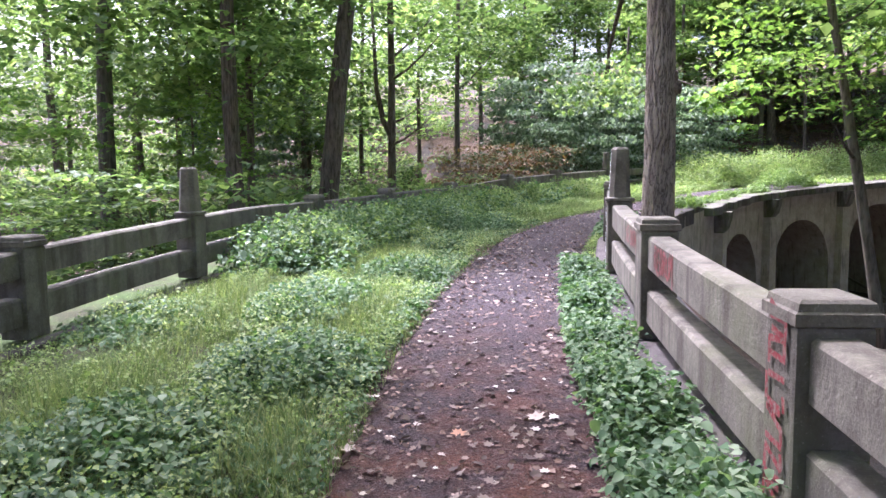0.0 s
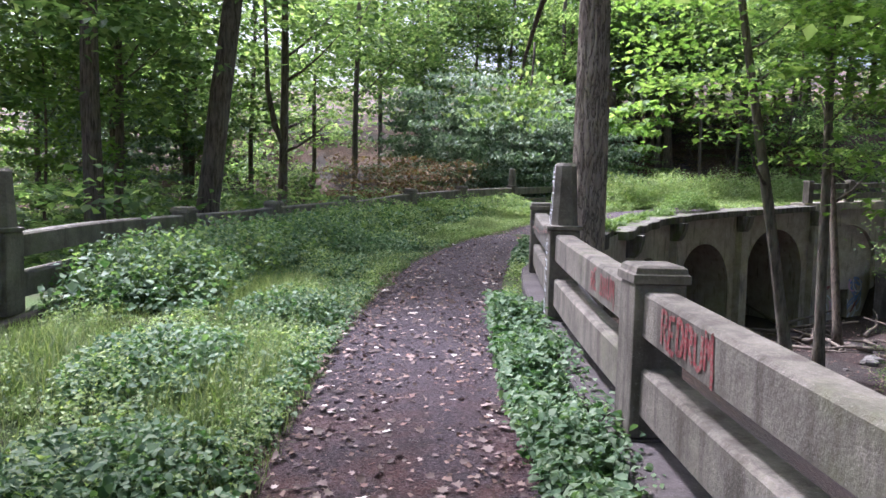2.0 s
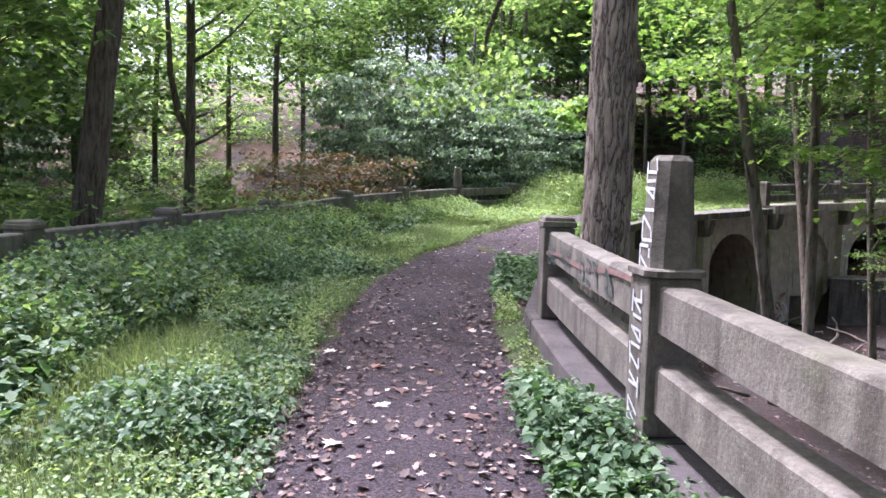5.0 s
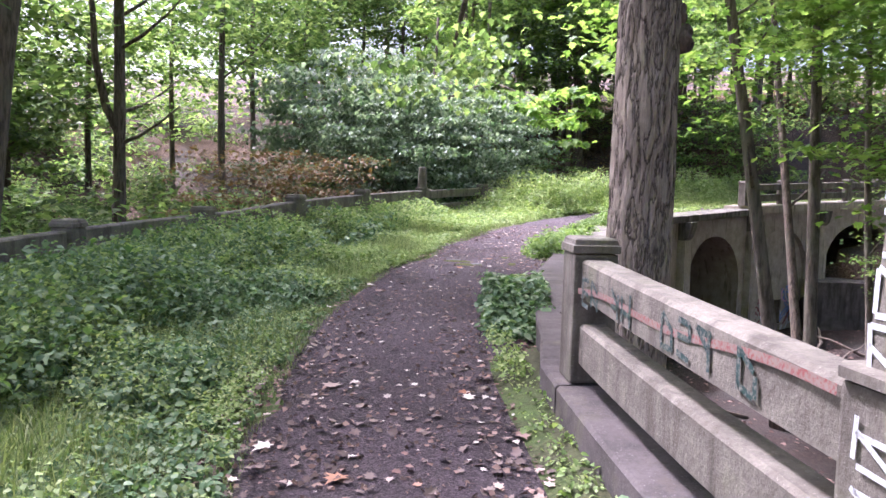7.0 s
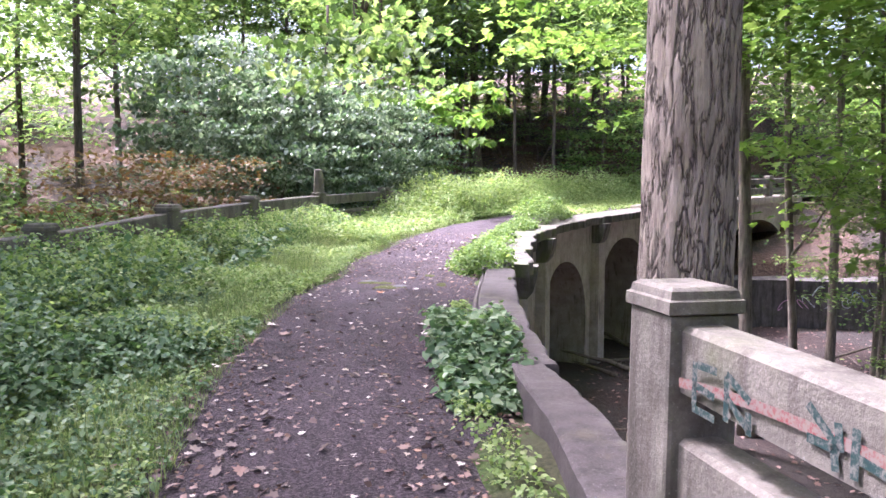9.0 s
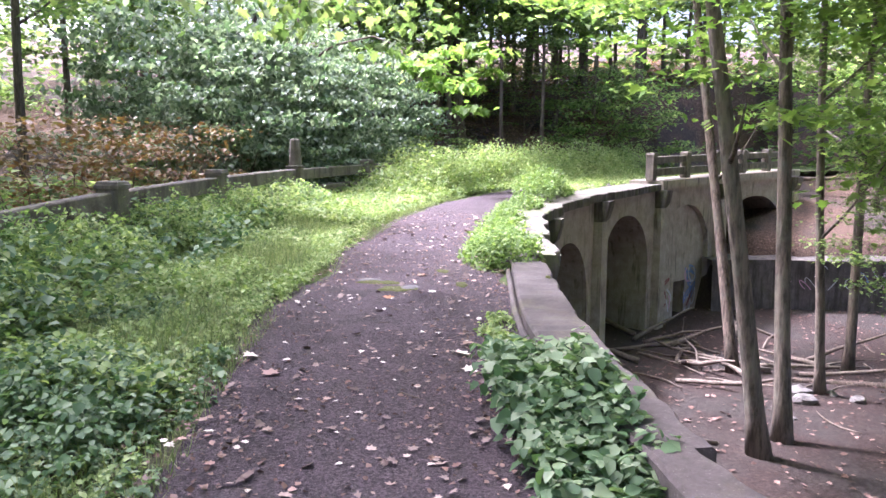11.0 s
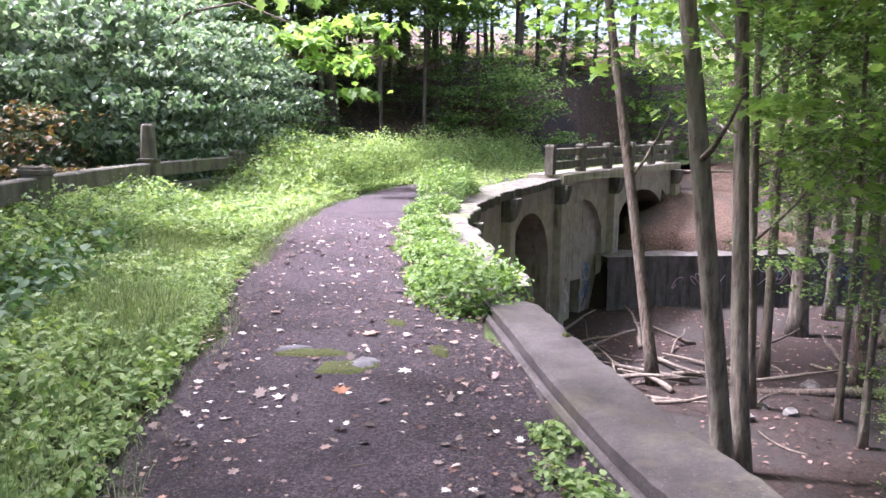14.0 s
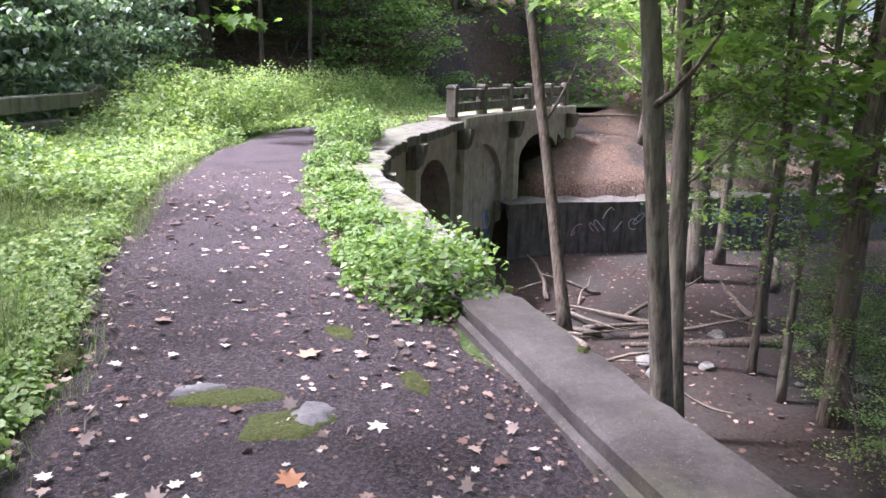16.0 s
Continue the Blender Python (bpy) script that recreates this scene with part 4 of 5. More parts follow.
# ---- undergrowth ----
def shrub(x, y, scale, crown, seed, label, z=None, squash=1.0):
    z0 = float(land([x], [y])[0]) if z is None else z
    top = thing("shrub", label, "shrub", "undergrowth", m=Matrix.Translation((x, y, z0 - 0.1)))
    r = np.random.default_rng(seed)
    for k in range(4):
        a = r.uniform(0, 6.28)
        pts = [(0.1 * math.cos(a), 0.1 * math.sin(a), 0), (0.5 * scale * math.cos(a), 0.5 * scale * math.sin(a), 1.2 * scale * squash), (1.1 * scale * math.cos(a), 1.1 * scale * math.sin(a), 2.2 * scale * squash)]
        v, f = tube(pts, [0.03, 0.02, 0.008], 5, r)
        link_mesh("stem", v, f, M_bark_dark, top)
    c = new("crown", CROWNS[crown][seed % len(CROWNS[crown])])
    c.parent = top
    c.matrix_basis = Matrix.Rotation(seed * 2.1, 4, "Z") @ Matrix.Diagonal((scale, scale, scale * squash, 1))
    return top


for i in range(46):
    s = rng.uniform(2, 46)
    l = -rng.uniform(7.6, 20)
    x, y = road(s, l)
    big = rng.uniform(0.5, 1.0)
    shrub(float(x), float(y), big, rng.choice(["low", "low", "spray", "low"]) if s > 14 else "low", i, "leafy green woodland shrub", squash=rng.uniform(0.6, 1.0))


for i in range(11):
    s = 27.4 + 0.62 * i
    x, y = road(s, -7.2 - 1.9 * (i % 3))
    shrub(float(x), float(y), 0.78 + 0.12 * ((2 * i) % 3), "blue", 60 + i, "tall shrub with broad grey-green leaves", squash=1.0)
for i, (s, l, k) in enumerate([(22.6, -7.9, 0.85), (23.8, -7.1, 0.8), (25.0, -7.0, 0.75), (24.4, -8.8, 1.0), (26.0, -8.2, 0.9)]):
    x, y = road(s, l)
    shrub(float(x), float(y), k, "brown", 80 + i, "tangled brown half-dead thicket")
for i in range(30):
    d, uu = rng.uniform(-18, 26), rng.uniform(4, 18)
    x, y = 24.5 + 0.905 * d + 0.428 * uu, 30 - 0.428 * d + 0.905 * uu
    s, l = nearest([x], [y])
    if -7 < l[0] < 2.5 or -15 < d < 2:
        continue
    shrub(x, y, rng.uniform(0.5, 0.9), "low", 90 + i, "leafy green shrub on the hillside")


for i, (x, y, k) in enumerate([(13.2, 16.6, 0.42), (15.2, 17.4, 0.5), (17.2, 18.4, 0.45), (19.0, 18.0, 0.55), (21.5, 19.0, 0.5), (12.0, 14.8, 0.45)]):
    shrub(x, y, k, "spray", 110 + i, "thin green sapling on the ravine floor", squash=0.9)


def scatter(n, s0, s1, l0, l1, rng, keep=None):
    s, l = rng.uniform(s0, s1, n), rng.uniform(l0, l1, n)
    if keep is not None:
        k = keep(s, l)
        s, l = s[k], l[k]
    x, y = road(s, l)
    return s, l, np.stack([x, y, grade(s) + 0.0 * s], 1)


def patch_of(s, l, seed):
    return 0.5 + 0.5 * np.sin(1.3 * s + 2.1 * l + seed) * np.sin(0.7 * s - 1.7 * l + 2 * seed)


MOUNDS = [(10.4, -4.7, 1.2, 0.72), (12.2, -4.4, 1.3, 0.72), (13.9, -4.1, 1.3, 0.7), (15.8, -4.6, 1.3, 0.62), (7.2, -3.1, 0.75, 0.36), (5.2, -2.7, 0.7, 0.3), (3.6, -3.3, 0.8, 0.28), (6.6, -4.6, 0.8, 0.2),
          (18.0, -4.8, 1.2, 0.72), (20.4, -4.9, 1.2, 0.78), (22.6, -4.8, 1.3, 0.72), (9.3, -2.7, 0.6, 0.3), (12.0, -2.9, 0.6, 0.3), (15.0, -2.9, 0.8, 0.3), (2.2, -2.5, 0.5, 0.25), (17.5, -3.2, 0.7, 0.25), (25.0, -4.7, 1.2, 0.68), (16.8, -4.9, 0.9, 0.7), (19.3, -5.0, 0.8, 0.7)]


def mound(s, l):
    """The height that the weeds reach: separate domes over a low cover."""
    h = np.zeros(len(s))
    for a, b2, r, top in MOUNDS:
        d2 = ((s - a) / (1.25 * r)) ** 2 + ((l - b2) / r) ** 2
        h = np.maximum(h, top * np.sqrt(np.clip(1 - d2, 0, 1)))
    return h


rng = np.random.default_rng(5)
# grass
s, l, p = scatter(210000, -1, 32, -5.2, -1.92, rng, lambda s, l: rng.random(len(s)) < (0.35 + 0.65 * patch_of(s, l, 1)) * (1.15 - s / 45) * (1 - 0.7 * (mound(s, l) > 0.2)))
h = (0.11 + 0.2 * patch_of(s, l, 1) - 0.03 * ramp(s, 12, 16)) * rng.uniform(0.5, 1.25, len(s)) * (0.55 + 0.45 * ramp(-l, 2.0, 2.5))
ob = leaves("grass", p, h, (BLADE[0] * (0.9, 1.5, 1), BLADE[1]), M_grass, None, 0.0, 3.0, rng)
tagged(ob, "soft pale green verge grass", "grass", kind="stuff")


def weeds(name, n, s0, s1, l0, l1, height, size, mat, shape, label, rng, keep=None, lift=0.0):
    """Leafy plants: stems of several heights, each with whorls of leaves."""
    s, l, p = scatter(n, s0, s1, l0, l1, rng, keep)
    hh = height(s, l) * rng.uniform(0.55, 1.15, len(s))
    k = 9
    pp = np.repeat(p, k, 0)
    lev = rng.uniform(0.2, 1.0, len(pp)) ** 0.7
    pp[:, 2] += np.repeat(hh, k) * lev + lift
    pp[:, :2] += rng.normal(0, 0.045, (len(pp), 2)) * (0.5 + np.repeat(hh, k)[:, None])
    ob = leaves(name, pp, size * np.repeat(rng.uniform(0.6, 1.3, len(s)), k) * rng.uniform(0.55, 1.15, len(pp)), shape, mat, None, 0.35, 1.4, rng)
    return tagged(ob, label, "weeds", kind="stuff")


weeds("nettle_patch", 16000, 0, 17, -5.3, -2.0, lambda s, l: 0.04 + mound(s, l), 0.06, M_nettle, BROAD, "mounds of grey-green nettles beside the path", rng,
      lambda s, l: rng.random(len(s)) < 0.04 + 0.9 * (mound(s, l) > 0.05))
weeds("nettle_patch", 5200, -1, 16, -3.0, -1.98, lambda s, l: 0.06 + 0.12 * patch_of(s, l, 3), 0.052, M_nettle, BROAD, "low leafy weeds along the path edge", rng,
      lambda s, l: rng.random(len(s)) < 0.1 + 0.9 * patch_of(s, l, 3))
weeds("ground_cover", 9000, 0, 13, -5.0, -2.0, lambda s, l: 0.08 + 0.2 * patch_of(1.7 * s, 1.7 * l, 5) + 0.6 * mound(s, l), 0.034, M_weed, OVAL, "fine pale green weeds among the verge grass", rng,
      lambda s, l: rng.random(len(s)) < 0.25 + 0.75 * patch_of(1.7 * s, 1.7 * l, 5))
weeds("tall_nettles", 420, 8.5, 21, -5.2, -3.3, lambda s, l: 0.35 + 0.55 * patch_of(s, l, 7), 0.105, M_nettle, OVAL, "tall broad-leaved nettles standing above the verge", rng)
weeds("bramble_thicket", 5200, 9.3, 27, -5.4, -3.2, lambda s, l: 0.1 + 0.95 * mound(s, l), 0.075, M_leaf_mid, OVAL, "waist-high tangle of brambles and weeds", rng, lambda s, l: mound(s, l) > 0.15)
weeds("nettle_patch", 9000, 15, 30, -5.2, -2.15, lambda s, l: 0.08 + np.maximum(mound(s, l), 0.16 * patch_of(s, l, 6)), 0.055, M_weed, BROAD, "light green weeds beside the path", rng)
weeds("ground_cover", 9500, 11, 28, -4.8, -2.1, lambda s, l: 0.04 + 0.11 * patch_of(s, l, 9), 0.04, M_weed, BROAD, "fine light green ground cover", rng)
weeds("tall_weeds", 9500, 23, 44, -4.7, -2.3, lambda s, l: 0.22 + (0.12 + 1.2 * ramp(s, 27, 31) * (0.65 + 0.35 * patch_of(s, l, 8))) * ramp(-l, 2.3, 3.6), 0.085, M_weed, OVAL, "tall sunlit weeds on the bend", rng)
weeds("nettle_patch", 4300, 0.5, 9.6, -0.5, -0.0, lambda s, l: 0.2 + 0.1 * ramp(6.5 - s, 0, 3) + 0.24 * patch_of(2 * s, 2 * l, 2), 0.062, M_nettle, BROAD, "dense low nettles along the kerb", rng)
weeds("nettle_patch", 620, 13.5, 15.5, -0.3, 0.34, lambda s, l: 0.1 + 0.34 * ramp(s, 13.4, 14.6) * (0.5 + 0.5 * patch_of(2 * s, 2 * l, 2)), 0.085, M_nettle, BROAD, "nettles growing over the kerb", rng)
weeds("kerb_weeds", 220, 9.4, 13.6, -0.3, -0.08, lambda s, l: 0.14 + 0.06 * patch_of(3 * s, 3 * l, 2), 0.042, M_weed, BROAD, "small yellow-green weeds along the foot of the slab", rng,
      lambda s, l: rng.random(len(s)) < 0.25 + 0.75 * patch_of(1.6 * s, 1.6 * l, 11))
KERB_DOMES = [(20.2, 0.1, 0.6, 0.46), (20.9, 0.0, 0.45, 0.3), (22.3, 0.02, 0.4, 0.24), (23.6, 0.1, 0.4, 0.2), (24.9, 0.05, 0.42, 0.24), (29.6, 0.0, 0.95, 0.85), (31.2, -0.2, 0.7, 0.5), (27.2, 0.1, 0.6, 0.3)]


def kerb_dome(s, l):
    h = np.zeros(len(s))
    for a, b2, r, top in KERB_DOMES:
        h = np.maximum(h, top * np.sqrt(np.clip(1 - ((s - a) / (1.2 * r)) ** 2 - ((l - b2) / r) ** 2, 0, 1)))
    return h


weeds("kerb_bush", 2600, 19.4, 33, -0.5, 0.5, lambda s, l: 0.05 + kerb_dome(s, l), 0.07, M_kerb, OVAL, "bright leafy bushes along the broken bridge edge", rng, lambda s, l: rng.random(len(s)) < 0.12 + (kerb_dome(s, l) > 0.02))
weeds("deck_weeds", 2600, 33, 50, -5.2, 0.0, lambda s, l: 0.12 + 0.1 * patch_of(s, l, 4), 0.09, M_weed, OVAL, "sunlit low weeds on the bridge deck", rng)

# fallen leaves and litter on the path
s, l, p = scatter(3000, 0.5, 24, -2.25, 0.0, rng, lambda s, l: rng.random(len(s)) < (0.4 + 0.6 * patch_of(1.4 * s, 2.2 * l, 6)) * (1 - 0.75 * ramp(s, 11.5, 15)))
p[:, 2] += 0.048
ob = leaves("fallen_leaves", p, rng.uniform(0.03, 0.085, len(p)), MAPLE, M_fallen_brown, None, 0.0, 1.2, rng, tilt=0.3)
tagged(ob, "curled brown fallen leaves on the path", "leaves", kind="stuff")
s, l, p = scatter(1500, 0.5, 26, -2.25, -0.05, rng)
p[:, 2] += 0.045
ob = leaves("fallen_leaves", p, rng.uniform(0.02, 0.07, len(p)) * (1 + 1.3 * (rng.random(len(p)) < 0.06)), MAPLE, M_fallen, None, 0.0, 2.0, rng, tilt=0.14)
tagged(ob, "pale dry fallen leaves on the path", "leaves", kind="stuff")
s, l, p = scatter(30000, 0.5, 26, -2.3, 0.1, rng, lambda s, l: rng.random(len(s)) < 0.3 + 0.7 * np.abs(l + 1.15) * patch_of(2 * s, 2 * l, 4))
p[:, 2] += 0.04
ob = leaves("leaf_litter", p, rng.uniform(0.012, 0.055, len(p)) * (1 - 0.35 * ramp(s, 13, 17)), OVAL, M_litter_bits, None, 0.0, 1.0, rng, tilt=0.25)
tagged(ob, "small brown leaf crumbs trodden into the path", "leaves", kind="stuff")
for i in range(40):
    s0, l0 = rng.uniform(2, 22), rng.uniform(-2.1, -0.1)
    x, y = road(s0, l0)
    a = rng.uniform(0, 6.28)
    k = rng.uniform(0.08, 0.3)
    v, f = tube([(0, 0, 0), (k * 0.5 * math.cos(a), k * 0.5 * math.sin(a), 0.006), (k * math.cos(a + 0.15), k * math.sin(a + 0.15), 0)], [0.004, 0.0035, 0.002], 5)
    ob = link_mesh("twig", v, f, M_deadwood)
    ob.location = (float(x), float(y), float(grade(s0)) + 0.044)
    tagged(ob, "thin dry twig lying on the path", "twig", "twigs on the path")

# ---- ravine floor: dead branches, logs, stones ----
rng = np.random.default_rng(9)


def dead_branch(x, y, length, r, yaw, rise, seed, name="dead_branch", label="bleached dead branch on the ravine floor", mat=None):
    g = np.random.default_rng(seed)
    z = float(land([x], [y])[0])
    pts, p, a = [], np.array([0, 0, r]), yaw
    n = 6
    for i in range(n + 1):
        pts.append(p.copy())
        a += g.normal(0, 0.16)
        p = p + np.array([math.cos(a), math.sin(a), rise * g.uniform(0.3, 1.4)]) * length / n
    v, f = tube(pts, [r * (1 - 0.7 * i / n) for i in range(n + 1)], 7, g, 0.1)
    ob = link_mesh(name, v, f, mat or M_deadwood, smooth=True)
    ob.location = (x, y, z - 0.03)
    return tagged(ob, label, "branch", "dead wood in the ravine")


for i in range(34):
    dead_branch(rng.normal(18.0, 2.4), rng.normal(24.6, 1.6), rng.uniform(1.0, 3.6), rng.uniform(0.03, 0.1), rng.uniform(0, 6.28), rng.uniform(0.0, 0.35), 300 + i)
for i in range(26):
    dead_branch(rng.uniform(12, 32), rng.uniform(13, 25), rng.uniform(0.6, 2.4), rng.uniform(0.02, 0.06), rng.uniform(0, 6.28), rng.uniform(0.0, 0.12), 400 + i, label="grey dead branch lying on bare earth")
for x, y, length, r, yaw in ((21.0, 19.5, 5.0, 0.2, 2.6), (26, 22, 6.0, 0.16, 0.3), (30, 33, 4.5, 0.12, -0.4), (33, 36, 5, 0.12, -0.2)):
    dead_branch(x, y, length, r, yaw, 0.02, int(x * 10), "fallen_log", "fallen log lying on the ravine floor", M_bark_dark)


def stone(x, y, size, seed):
    bm = bmesh.new()
    bmesh.ops.create_icosphere(bm, subdivisions=2, radius=size)
    for v in bm.verts:
        v.co += noise.noise_vector(v.co * (1.6 / size) + Vector((seed, 0, 0))) * size * 0.45
        v.co.z *= 0.55
    me = bpy.data.meshes.new("stone")
    bm.to_mesh(me)
    bm.free()
    me.materials.append(M_stone)
    ob = new("stone", me)
    ob.location = (x, y, float(land([x], [y])[0]) + size * 0.2)
    return tagged(ob, "grey stone on the ravine floor", "stone", "ravine stones")


for i in range(24):
    stone(rng.uniform(14, 26), rng.uniform(15, 22), rng.uniform(0.08, 0.28), i)

# leaves on the ravine floor and slopes
xy = np.stack([rng.uniform(8, 46, 9000), rng.uniform(12, 44, 9000)], 1)
sl, ll = nearest(xy[:, 0], xy[:, 1])
xy = xy[(ll > 1.0) | (ll < -6.5)]
pp = np.column_stack([xy, land(xy[:, 0], xy[:, 1]) + 0.03])
ob = leaves("fallen_leaves", pp, rng.uniform(0.06, 0.14, len(pp)), MAPLE, M_litter_bits, None, 0.0, 2.0, rng, tilt=0.25)
tagged(ob, "dry fallen leaves on the ravine slopes", "leaves", kind="stuff")

xy = np.stack([rng.uniform(8, 46, 22000), rng.uniform(33, 56, 22000)], 1)
sl, ll = nearest(xy[:, 0], xy[:, 1])
xy = xy[(ll > 1.5) | (ll < -6.5)]
pp = np.column_stack([xy, land(xy[:, 0], xy[:, 1]) + 0.04])
ob = leaves("fallen_leaves", pp, rng.uniform(0.09, 0.22, len(pp)), OVAL, M_leaf_brown, None, 0.0, 2.0, rng, tilt=0.4)
tagged(ob, "brown leaf litter covering the hillside", "leaves", kind="stuff")
for i in range(16):
    x, y = rng.uniform(12, 34), rng.uniform(41, 50)
    if nearest([x], [y])[1][0] < -7.5:
        tree(x, y, rng.uniform(0.09, 0.2), rng.uniform(10, 13), M_bark_dark, ["mid", "bright"][i % 2], rng.uniform(3.2, 5.5), 0.8, (rng.normal(0, 0.05), rng.normal(0, 0.03)), 700 + i, 3, sides=8)
for i, (x, y) in enumerate([(20.6, 37.6), (22.4, 39.0), (23.6, 37.4), (25.3, 39.6), (26.6, 38.2), (28.4, 40.0), (18.8, 38.0)]):
    tree(x, y, 0.09 + 0.03 * (i % 3), 10.5, M_bark_dark, ["mid", "bright"][i % 2], 3.4 + 0.4 * (i % 3), 0.7, (0.05 * math.sin(3 * i), 0.03), 740 + i, 3, sides=8)

# ---- graffiti ----
def on_inner_face(s, l, z):
    """A pose on the path side of the right parapet: text reads along the road, facing the path."""
    x, y = road(s, l)
    return Matrix.Translation((float(x), float(y), float(grade(s)) + z)) @ Matrix.Rotation(heading(s) - math.pi / 2, 4, "Z") @ Matrix.Rotation(math.pi / 2, 4, "X")


def stroke(points, width, mat, parent, m, name="paint_stroke"):
    """A sprayed line in the plane of m."""
    v, f = [], []
    pts = np.array(points, float)
    for i, p in enumerate(pts):
        d = pts[min(i + 1, len(pts) - 1)] - pts[max(i - 1, 0)]
        d = d / (np.linalg.norm(d) + 1e-9)
        q = np.array([-d[1], d[0]]) * width / 2
        v += [(p[0] + q[0], p[1] + q[1], 0.0), (p[0] - q[0], p[1] - q[1], 0.0)]
    f = [(2 * i, 2 * i + 1, 2 * i + 3, 2 * i + 2) for i in range(len(pts) - 1)]
    ob = link_mesh(name, v, f, mat, parent)
    ob.matrix_world = m
    return ob


def squiggle(rng, x, y, w, h, n=9):
    t2 = np.linspace(0, 1, 18)
    a, b3 = rng.uniform(3, 7, 2), rng.uniform(0, 6, 2)
    return np.stack([x + w / 2 * np.sin(a[0] * t2 + b3[0]), y + h / 2 * np.sin(a[1] * t2 + b3[1])], 1)


FACE = 0.13 - 0.09 - 0.004
SEGMENTS = [((0, 0), (0, 1)), ((0, 1), (1, 1)), ((1, 1), (1, 0.5)), ((0, 0.5), (1, 0.5)), ((1, 0.5), (1, 0)), ((0, 0), (1, 0)), ((0, 0.5), (1, 0)), ((0, 1), (1, 0.5))]


def glyph(rng, x, y, w, h):
    """Bars the size of one unreadable letter."""
    return [[(x + w * (p[0] - 0.5) + rng.normal(0, 0.05 * w), y + h * (p[1] - 0.5) + rng.normal(0, 0.05 * h)) for p in SEGMENTS[i]] for i in rng.choice(8, 4, replace=False)]


LETTERS = {"R": [[(0, 0), (0.05, 1), (0.8, 0.95), (0.85, 0.6), (0.1, 0.5)], [(0.3, 0.5), (1, 0)]], "E": [[(0.9, 1), (0.05, 0.95), (0, 0.02), (0.95, 0)], [(0, 0.52), (0.7, 0.5)]],
           "D": [[(0, 0), (0.03, 1), (0.6, 0.9), (1, 0.5), (0.65, 0.08), (0, 0)]], "U": [[(0, 1), (0.05, 0.15), (0.5, 0), (0.95, 0.15), (1, 1)]], "M": [[(0, 0), (0.1, 1), (0.5, 0.35), (0.9, 1), (1.05, -0.35)]]}


def brushed(text, width, height, thick, mat, parent, m, seed):
    """Hand-sprayed capitals: overlapping strokes, each letter a little askew."""
    r = np.random.default_rng(seed)
    step = width / len(text)
    for i, ch in enumerate(text):
        for line in LETTERS.get(ch, []):
            size, drop = r.uniform(0.9, 1.08), r.normal(0, 0.05)
            fine = [np.array(p) + (np.array(q) - np.array(p)) * u for p, q in zip(line, line[1:]) for u in (0, 0.34, 0.67)] + [np.array(line[-1])]
            stroke([((i + 0.1 + 0.74 * x) * step - width / 2 + r.normal(0, 0.002), height * (size * y - 0.5 + drop) + r.normal(0, 0.002)) for x, y in fine], thick * r.uniform(0.85, 1.15), mat, parent, m)


brushed("REDRUM", 0.62, 0.165, 0.028, M_red, right_parapet, on_inner_face(4.9, FACE, SLAB + 0.685), 1)
brushed("RE DRUM", 0.66, 0.13, 0.022, M_red, right_parapet, on_inner_face(6.4, FACE, SLAB + 0.68), 2)
g = np.random.default_rng(3)
for k in range(6):
    for bar in glyph(g, 0, -0.34 + 0.14 * k, 0.15, 0.115):
        stroke(bar, 0.026, M_red, right_parapet, on_inner_face(2.68, 0.13 - POST_W / 2 - 0.012, SLAB + 0.48))
for k in range(9):
    up = k > 4
    for bar in glyph(g, 0, 0.1 + 0.15 * k + (0.08 if up else 0), 0.13, 0.12):
        stroke(bar, 0.018, M_white, right_parapet, on_inner_face(8.6, 0.13 - POST_W / 2 - (0.012 if not up else -0.016 - 0.006 * (k - 5)), SLAB))
band = np.linspace(0, 1, 20)
stroke(np.stack([-1.25 + 2.5 * band, 0.02 * np.sin(9 * band) + 0.07 * band - 0.03], 1), 0.035, M_faint_red, right_parapet, on_inner_face(10.05, FACE, SLAB + 0.68))
for k in (0, 1, 3, 4, 7, 8, 9, 11):
    for bar in glyph(g, -1.05 + 0.17 * k, 0, 0.11, 0.15):
        stroke(bar, 0.027, M_teal, right_parapet, on_inner_face(10.1, FACE - 0.002, SLAB + 0.66))
# paint on the bridge panel and the wall across the ravine
for k in range(70):
    s0 = 39.4 + g.uniform(-1.2, 1.6)
    if 39.3 < s0 < 40.6:
        continue
    stroke(squiggle(g, 0, 0, 0.5, 0.6), 0.07, [M_white, M_blue, M_pink, M_white, M_red][k % 5], bridge, on_inner_face(s0, WALL_L + bulge(s0) - 0.2 + 0.006 + 0.002 * (k % 5), -2.9 + g.uniform(-0.8, 0.7) - float(grade(s0))) @ Matrix.Rotation(math.pi, 4, "Y"))
WALL_FACE = Matrix(((0.905, 0, -0.428, 0), (-0.428, 0, -0.905, 0), (0, 1, 0, 0), (0, 0, 0, 1)))
for k in range(30):
    d = g.uniform(0.5, 12)
    base = Vector((24.5 + 0.905 * d - 0.428 * 0.98, 30 - 0.428 * d - 0.905 * 0.98, -2.5 + g.uniform(-0.45, 0.35)))
    stroke(squiggle(g, 0, 0, 0.5, 0.4), 0.03, [M_white, M_blue, M_white, M_pink][k % 4], wall, Matrix.Translation(base) @ WALL_FACE)

# ---- flat stones and moss in the path ----
m, t, b = material("moss", 0.95)
n = noise_of(t, coords(t), 70, 5, 0.7)
t.links.new(ramp_of(t, n, [(0.3, (0.035, 0.042, 0.01)), (0.7, (0.13, 0.14, 0.04))]), b.inputs["Base Color"])
bump_of(t, b, n, 1.0, 0.03)
M_moss = m


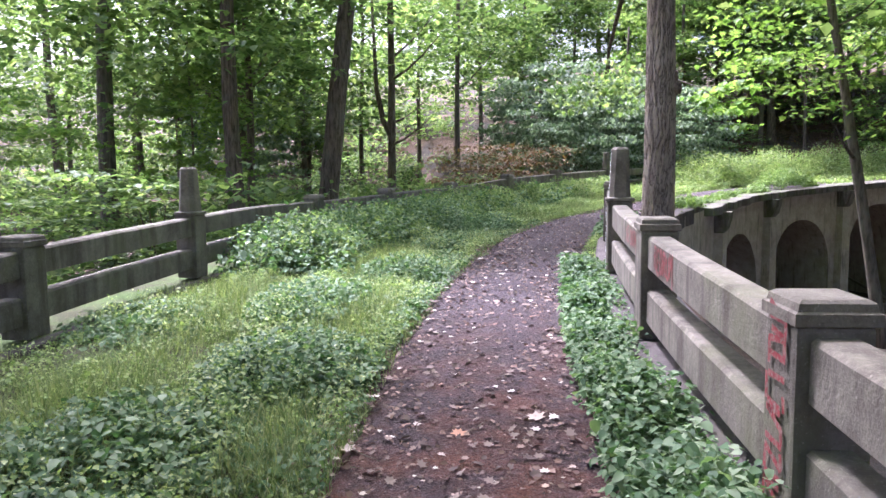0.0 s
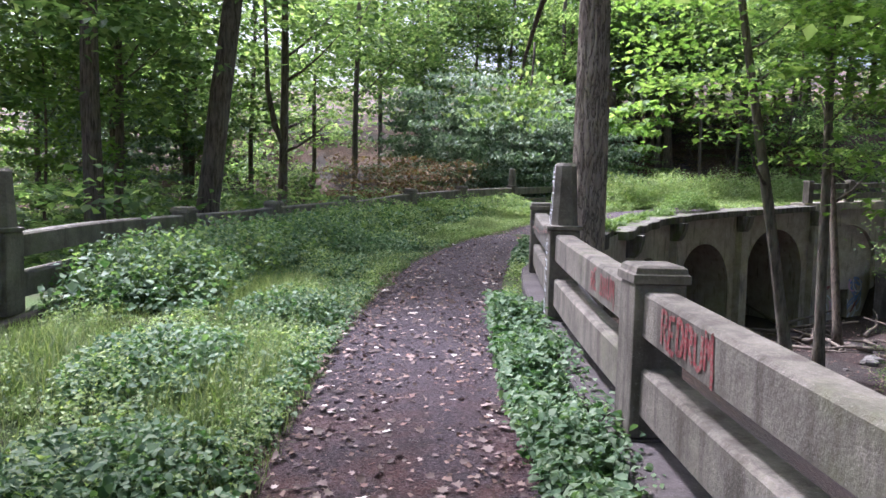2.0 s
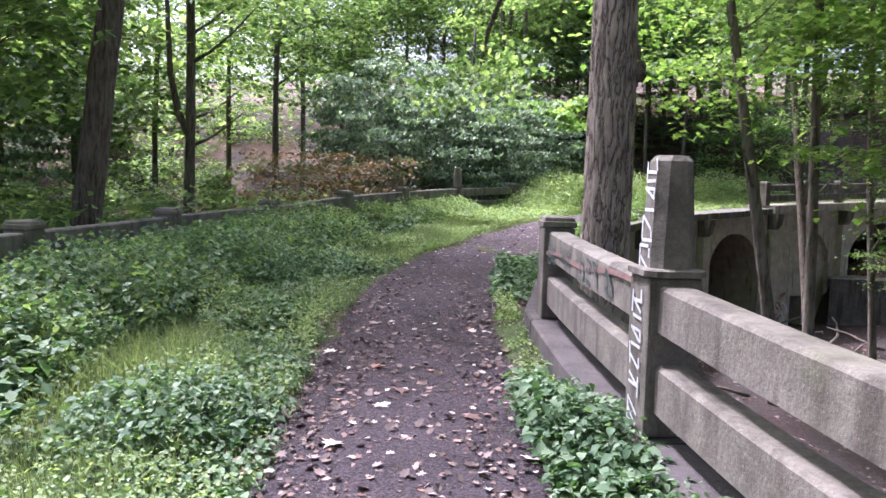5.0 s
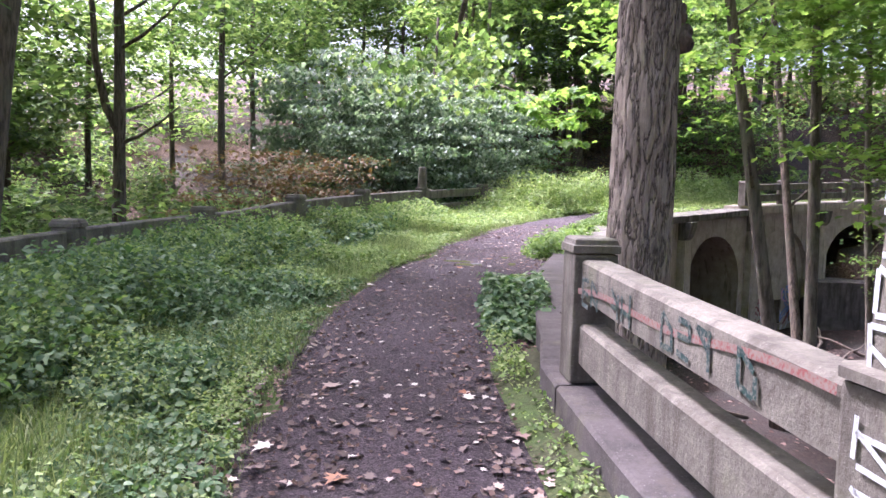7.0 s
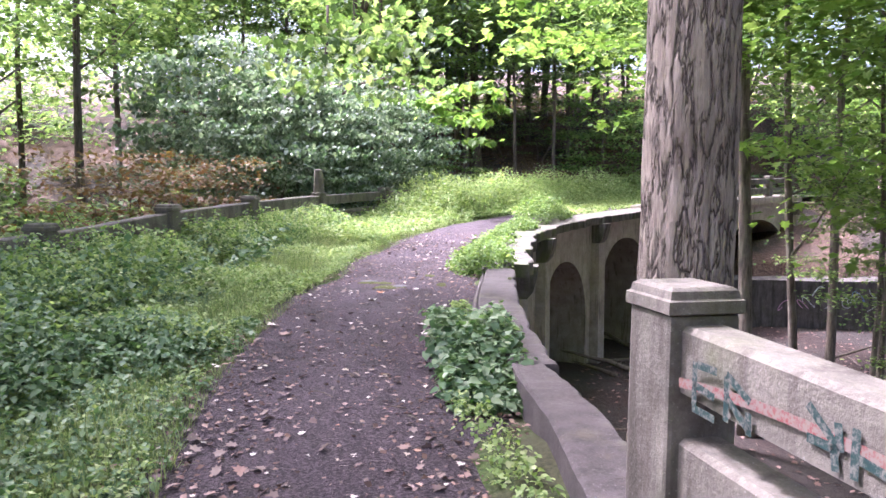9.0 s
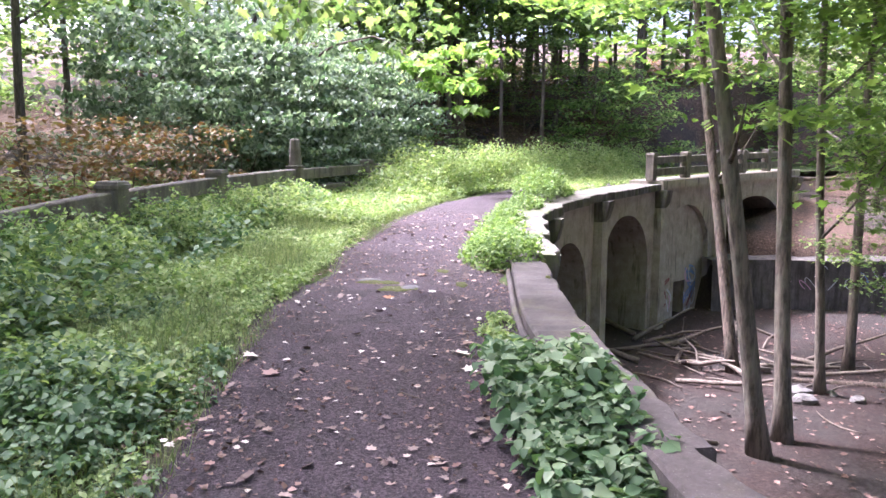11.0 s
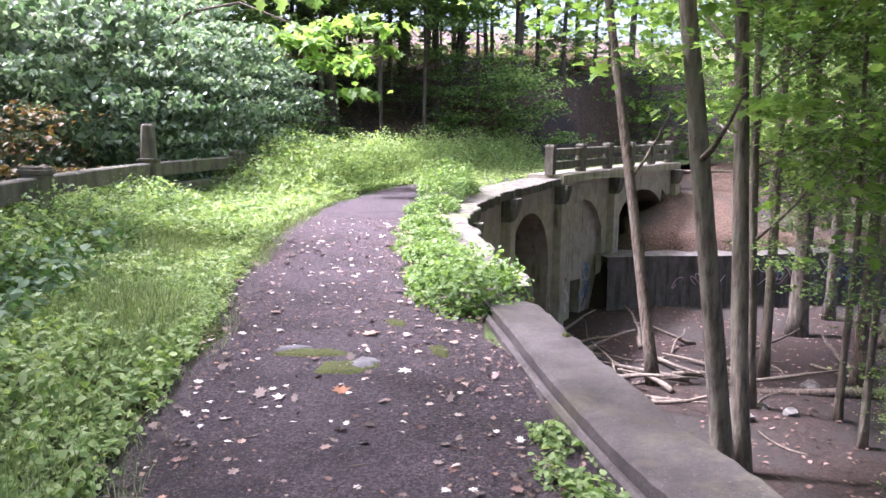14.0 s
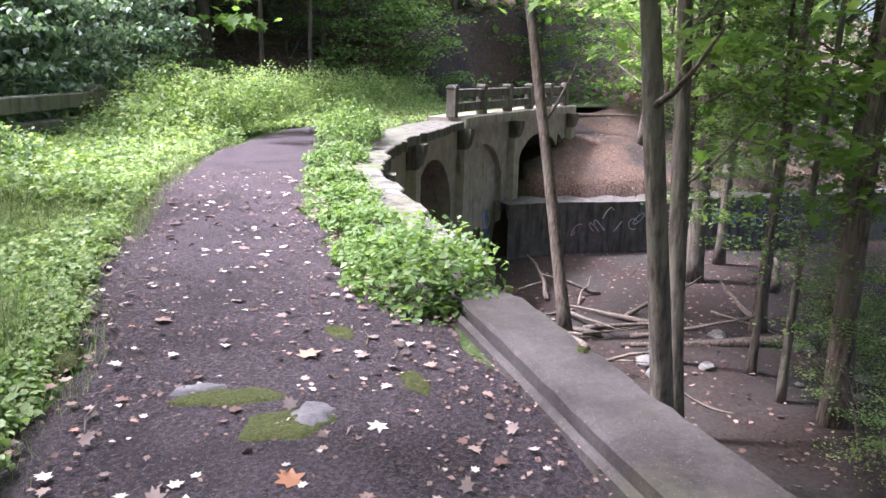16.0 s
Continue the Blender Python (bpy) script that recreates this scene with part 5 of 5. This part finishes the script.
m, t, b = material("trodden_stone", 0.85)
n = noise_of(t, coords(t), 22, 6, 0.7)
t.links.new(ramp_of(t, n, [(0.3, (0.07, 0.062, 0.066)), (0.7, (0.17, 0.155, 0.16))]), b.inputs["Base Color"])
bump_of(t, b, n, 0.5, 0.01)
M_flat_stone = m


def low_patch(name, s0, l0, rs, rl, height, mat, label, category, seed):
    r = np.random.default_rng(seed)
    n, rings = 26, 4
    edge = 1 + 0.16 * np.sin(np.arange(n) * 2 * math.pi / n * 2 + seed) + 0.12 * np.sin(np.arange(n) * 2 * math.pi / n * 5 + 2 * seed) + r.normal(0, 0.05, n)
    verts, faces = [], []
    x, y = road(s0, l0)
    g0 = float(grade(s0)) + 0.03
    verts.append((float(x), float(y), g0 + height))
    for k in range(1, rings + 1):
        q = k / rings
        for i in range(n):
            a = 2 * math.pi * i / n
            x, y = road(s0 + rs * q * edge[i] * math.sin(a), l0 + rl * q * edge[i] * math.cos(a))
            verts.append((float(x), float(y), g0 + height * (1 - q**4) - (0.02 if k == rings else 0) + r.normal(0, 0.0015)))
    faces += [(0, 1 + i, 1 + (i + 1) % n) for i in range(n)]
    for k in range(rings - 1):
        faces += [(1 + k * n + i, 1 + (k + 1) * n + i, 1 + (k + 1) * n + (i + 1) % n, 1 + k * n + (i + 1) % n) for i in range(n)]
    ob = link_mesh(name, verts, faces, mat, smooth=True)
    return tagged(ob, label, category)


low_patch("moss_patch", 18.24, -1.06, 0.2, 0.22, 0.022, M_moss, "olive moss growing round a flat stone", "moss", 1)
low_patch("moss_patch", 18.55, -1.3, 0.13, 0.27, 0.02, M_moss, "olive moss growing round a flat stone", "moss", 2)
low_patch("moss_patch", 19.34, -0.69, 0.16, 0.1, 0.014, M_moss, "thin olive moss on trodden earth", "moss", 3)
low_patch("moss_patch", 18.58, -0.42, 0.16, 0.09, 0.014, M_moss, "thin olive moss on trodden earth", "moss", 4)
low_patch("moss_patch", 19.2, -2.12, 0.2, 0.1, 0.016, M_moss, "thin olive moss at the path edge", "moss", 5)
low_patch("flat_stone", 18.3, -0.95, 0.15, 0.12, 0.026, M_flat_stone, "pale flat stone set in the path", "stone", 6)
low_patch("flat_stone", 18.66, -1.44, 0.07, 0.13, 0.024, M_flat_stone, "pale flat stone set in the path", "stone", 7)
for i, (s0, l0, k) in enumerate([(19.7, 0.52, 0.07), (18.6, 0.5, 0.06)]):
    ob = low_patch("moss_patch", s0, l0, k * 0.8, k * 0.45, 0.018, M_moss, "cushion of moss on the kerb slab", "moss", 20 + i)
    ob.location.z = 0.1
for i, (s0, l0) in enumerate([(16.3, -0.02), (17.0, 0.0), (16.6, -0.12), (15.5, -0.05)]):
    weeds("kerb_weeds", 22, s0 - 0.22, s0 + 0.22, l0 - 0.1, l0 + 0.1, lambda s, l: 0.1 + 0 * s, 0.05, M_weed, BROAD, "small pale weeds at the foot of the kerb", np.random.default_rng(600 + i))
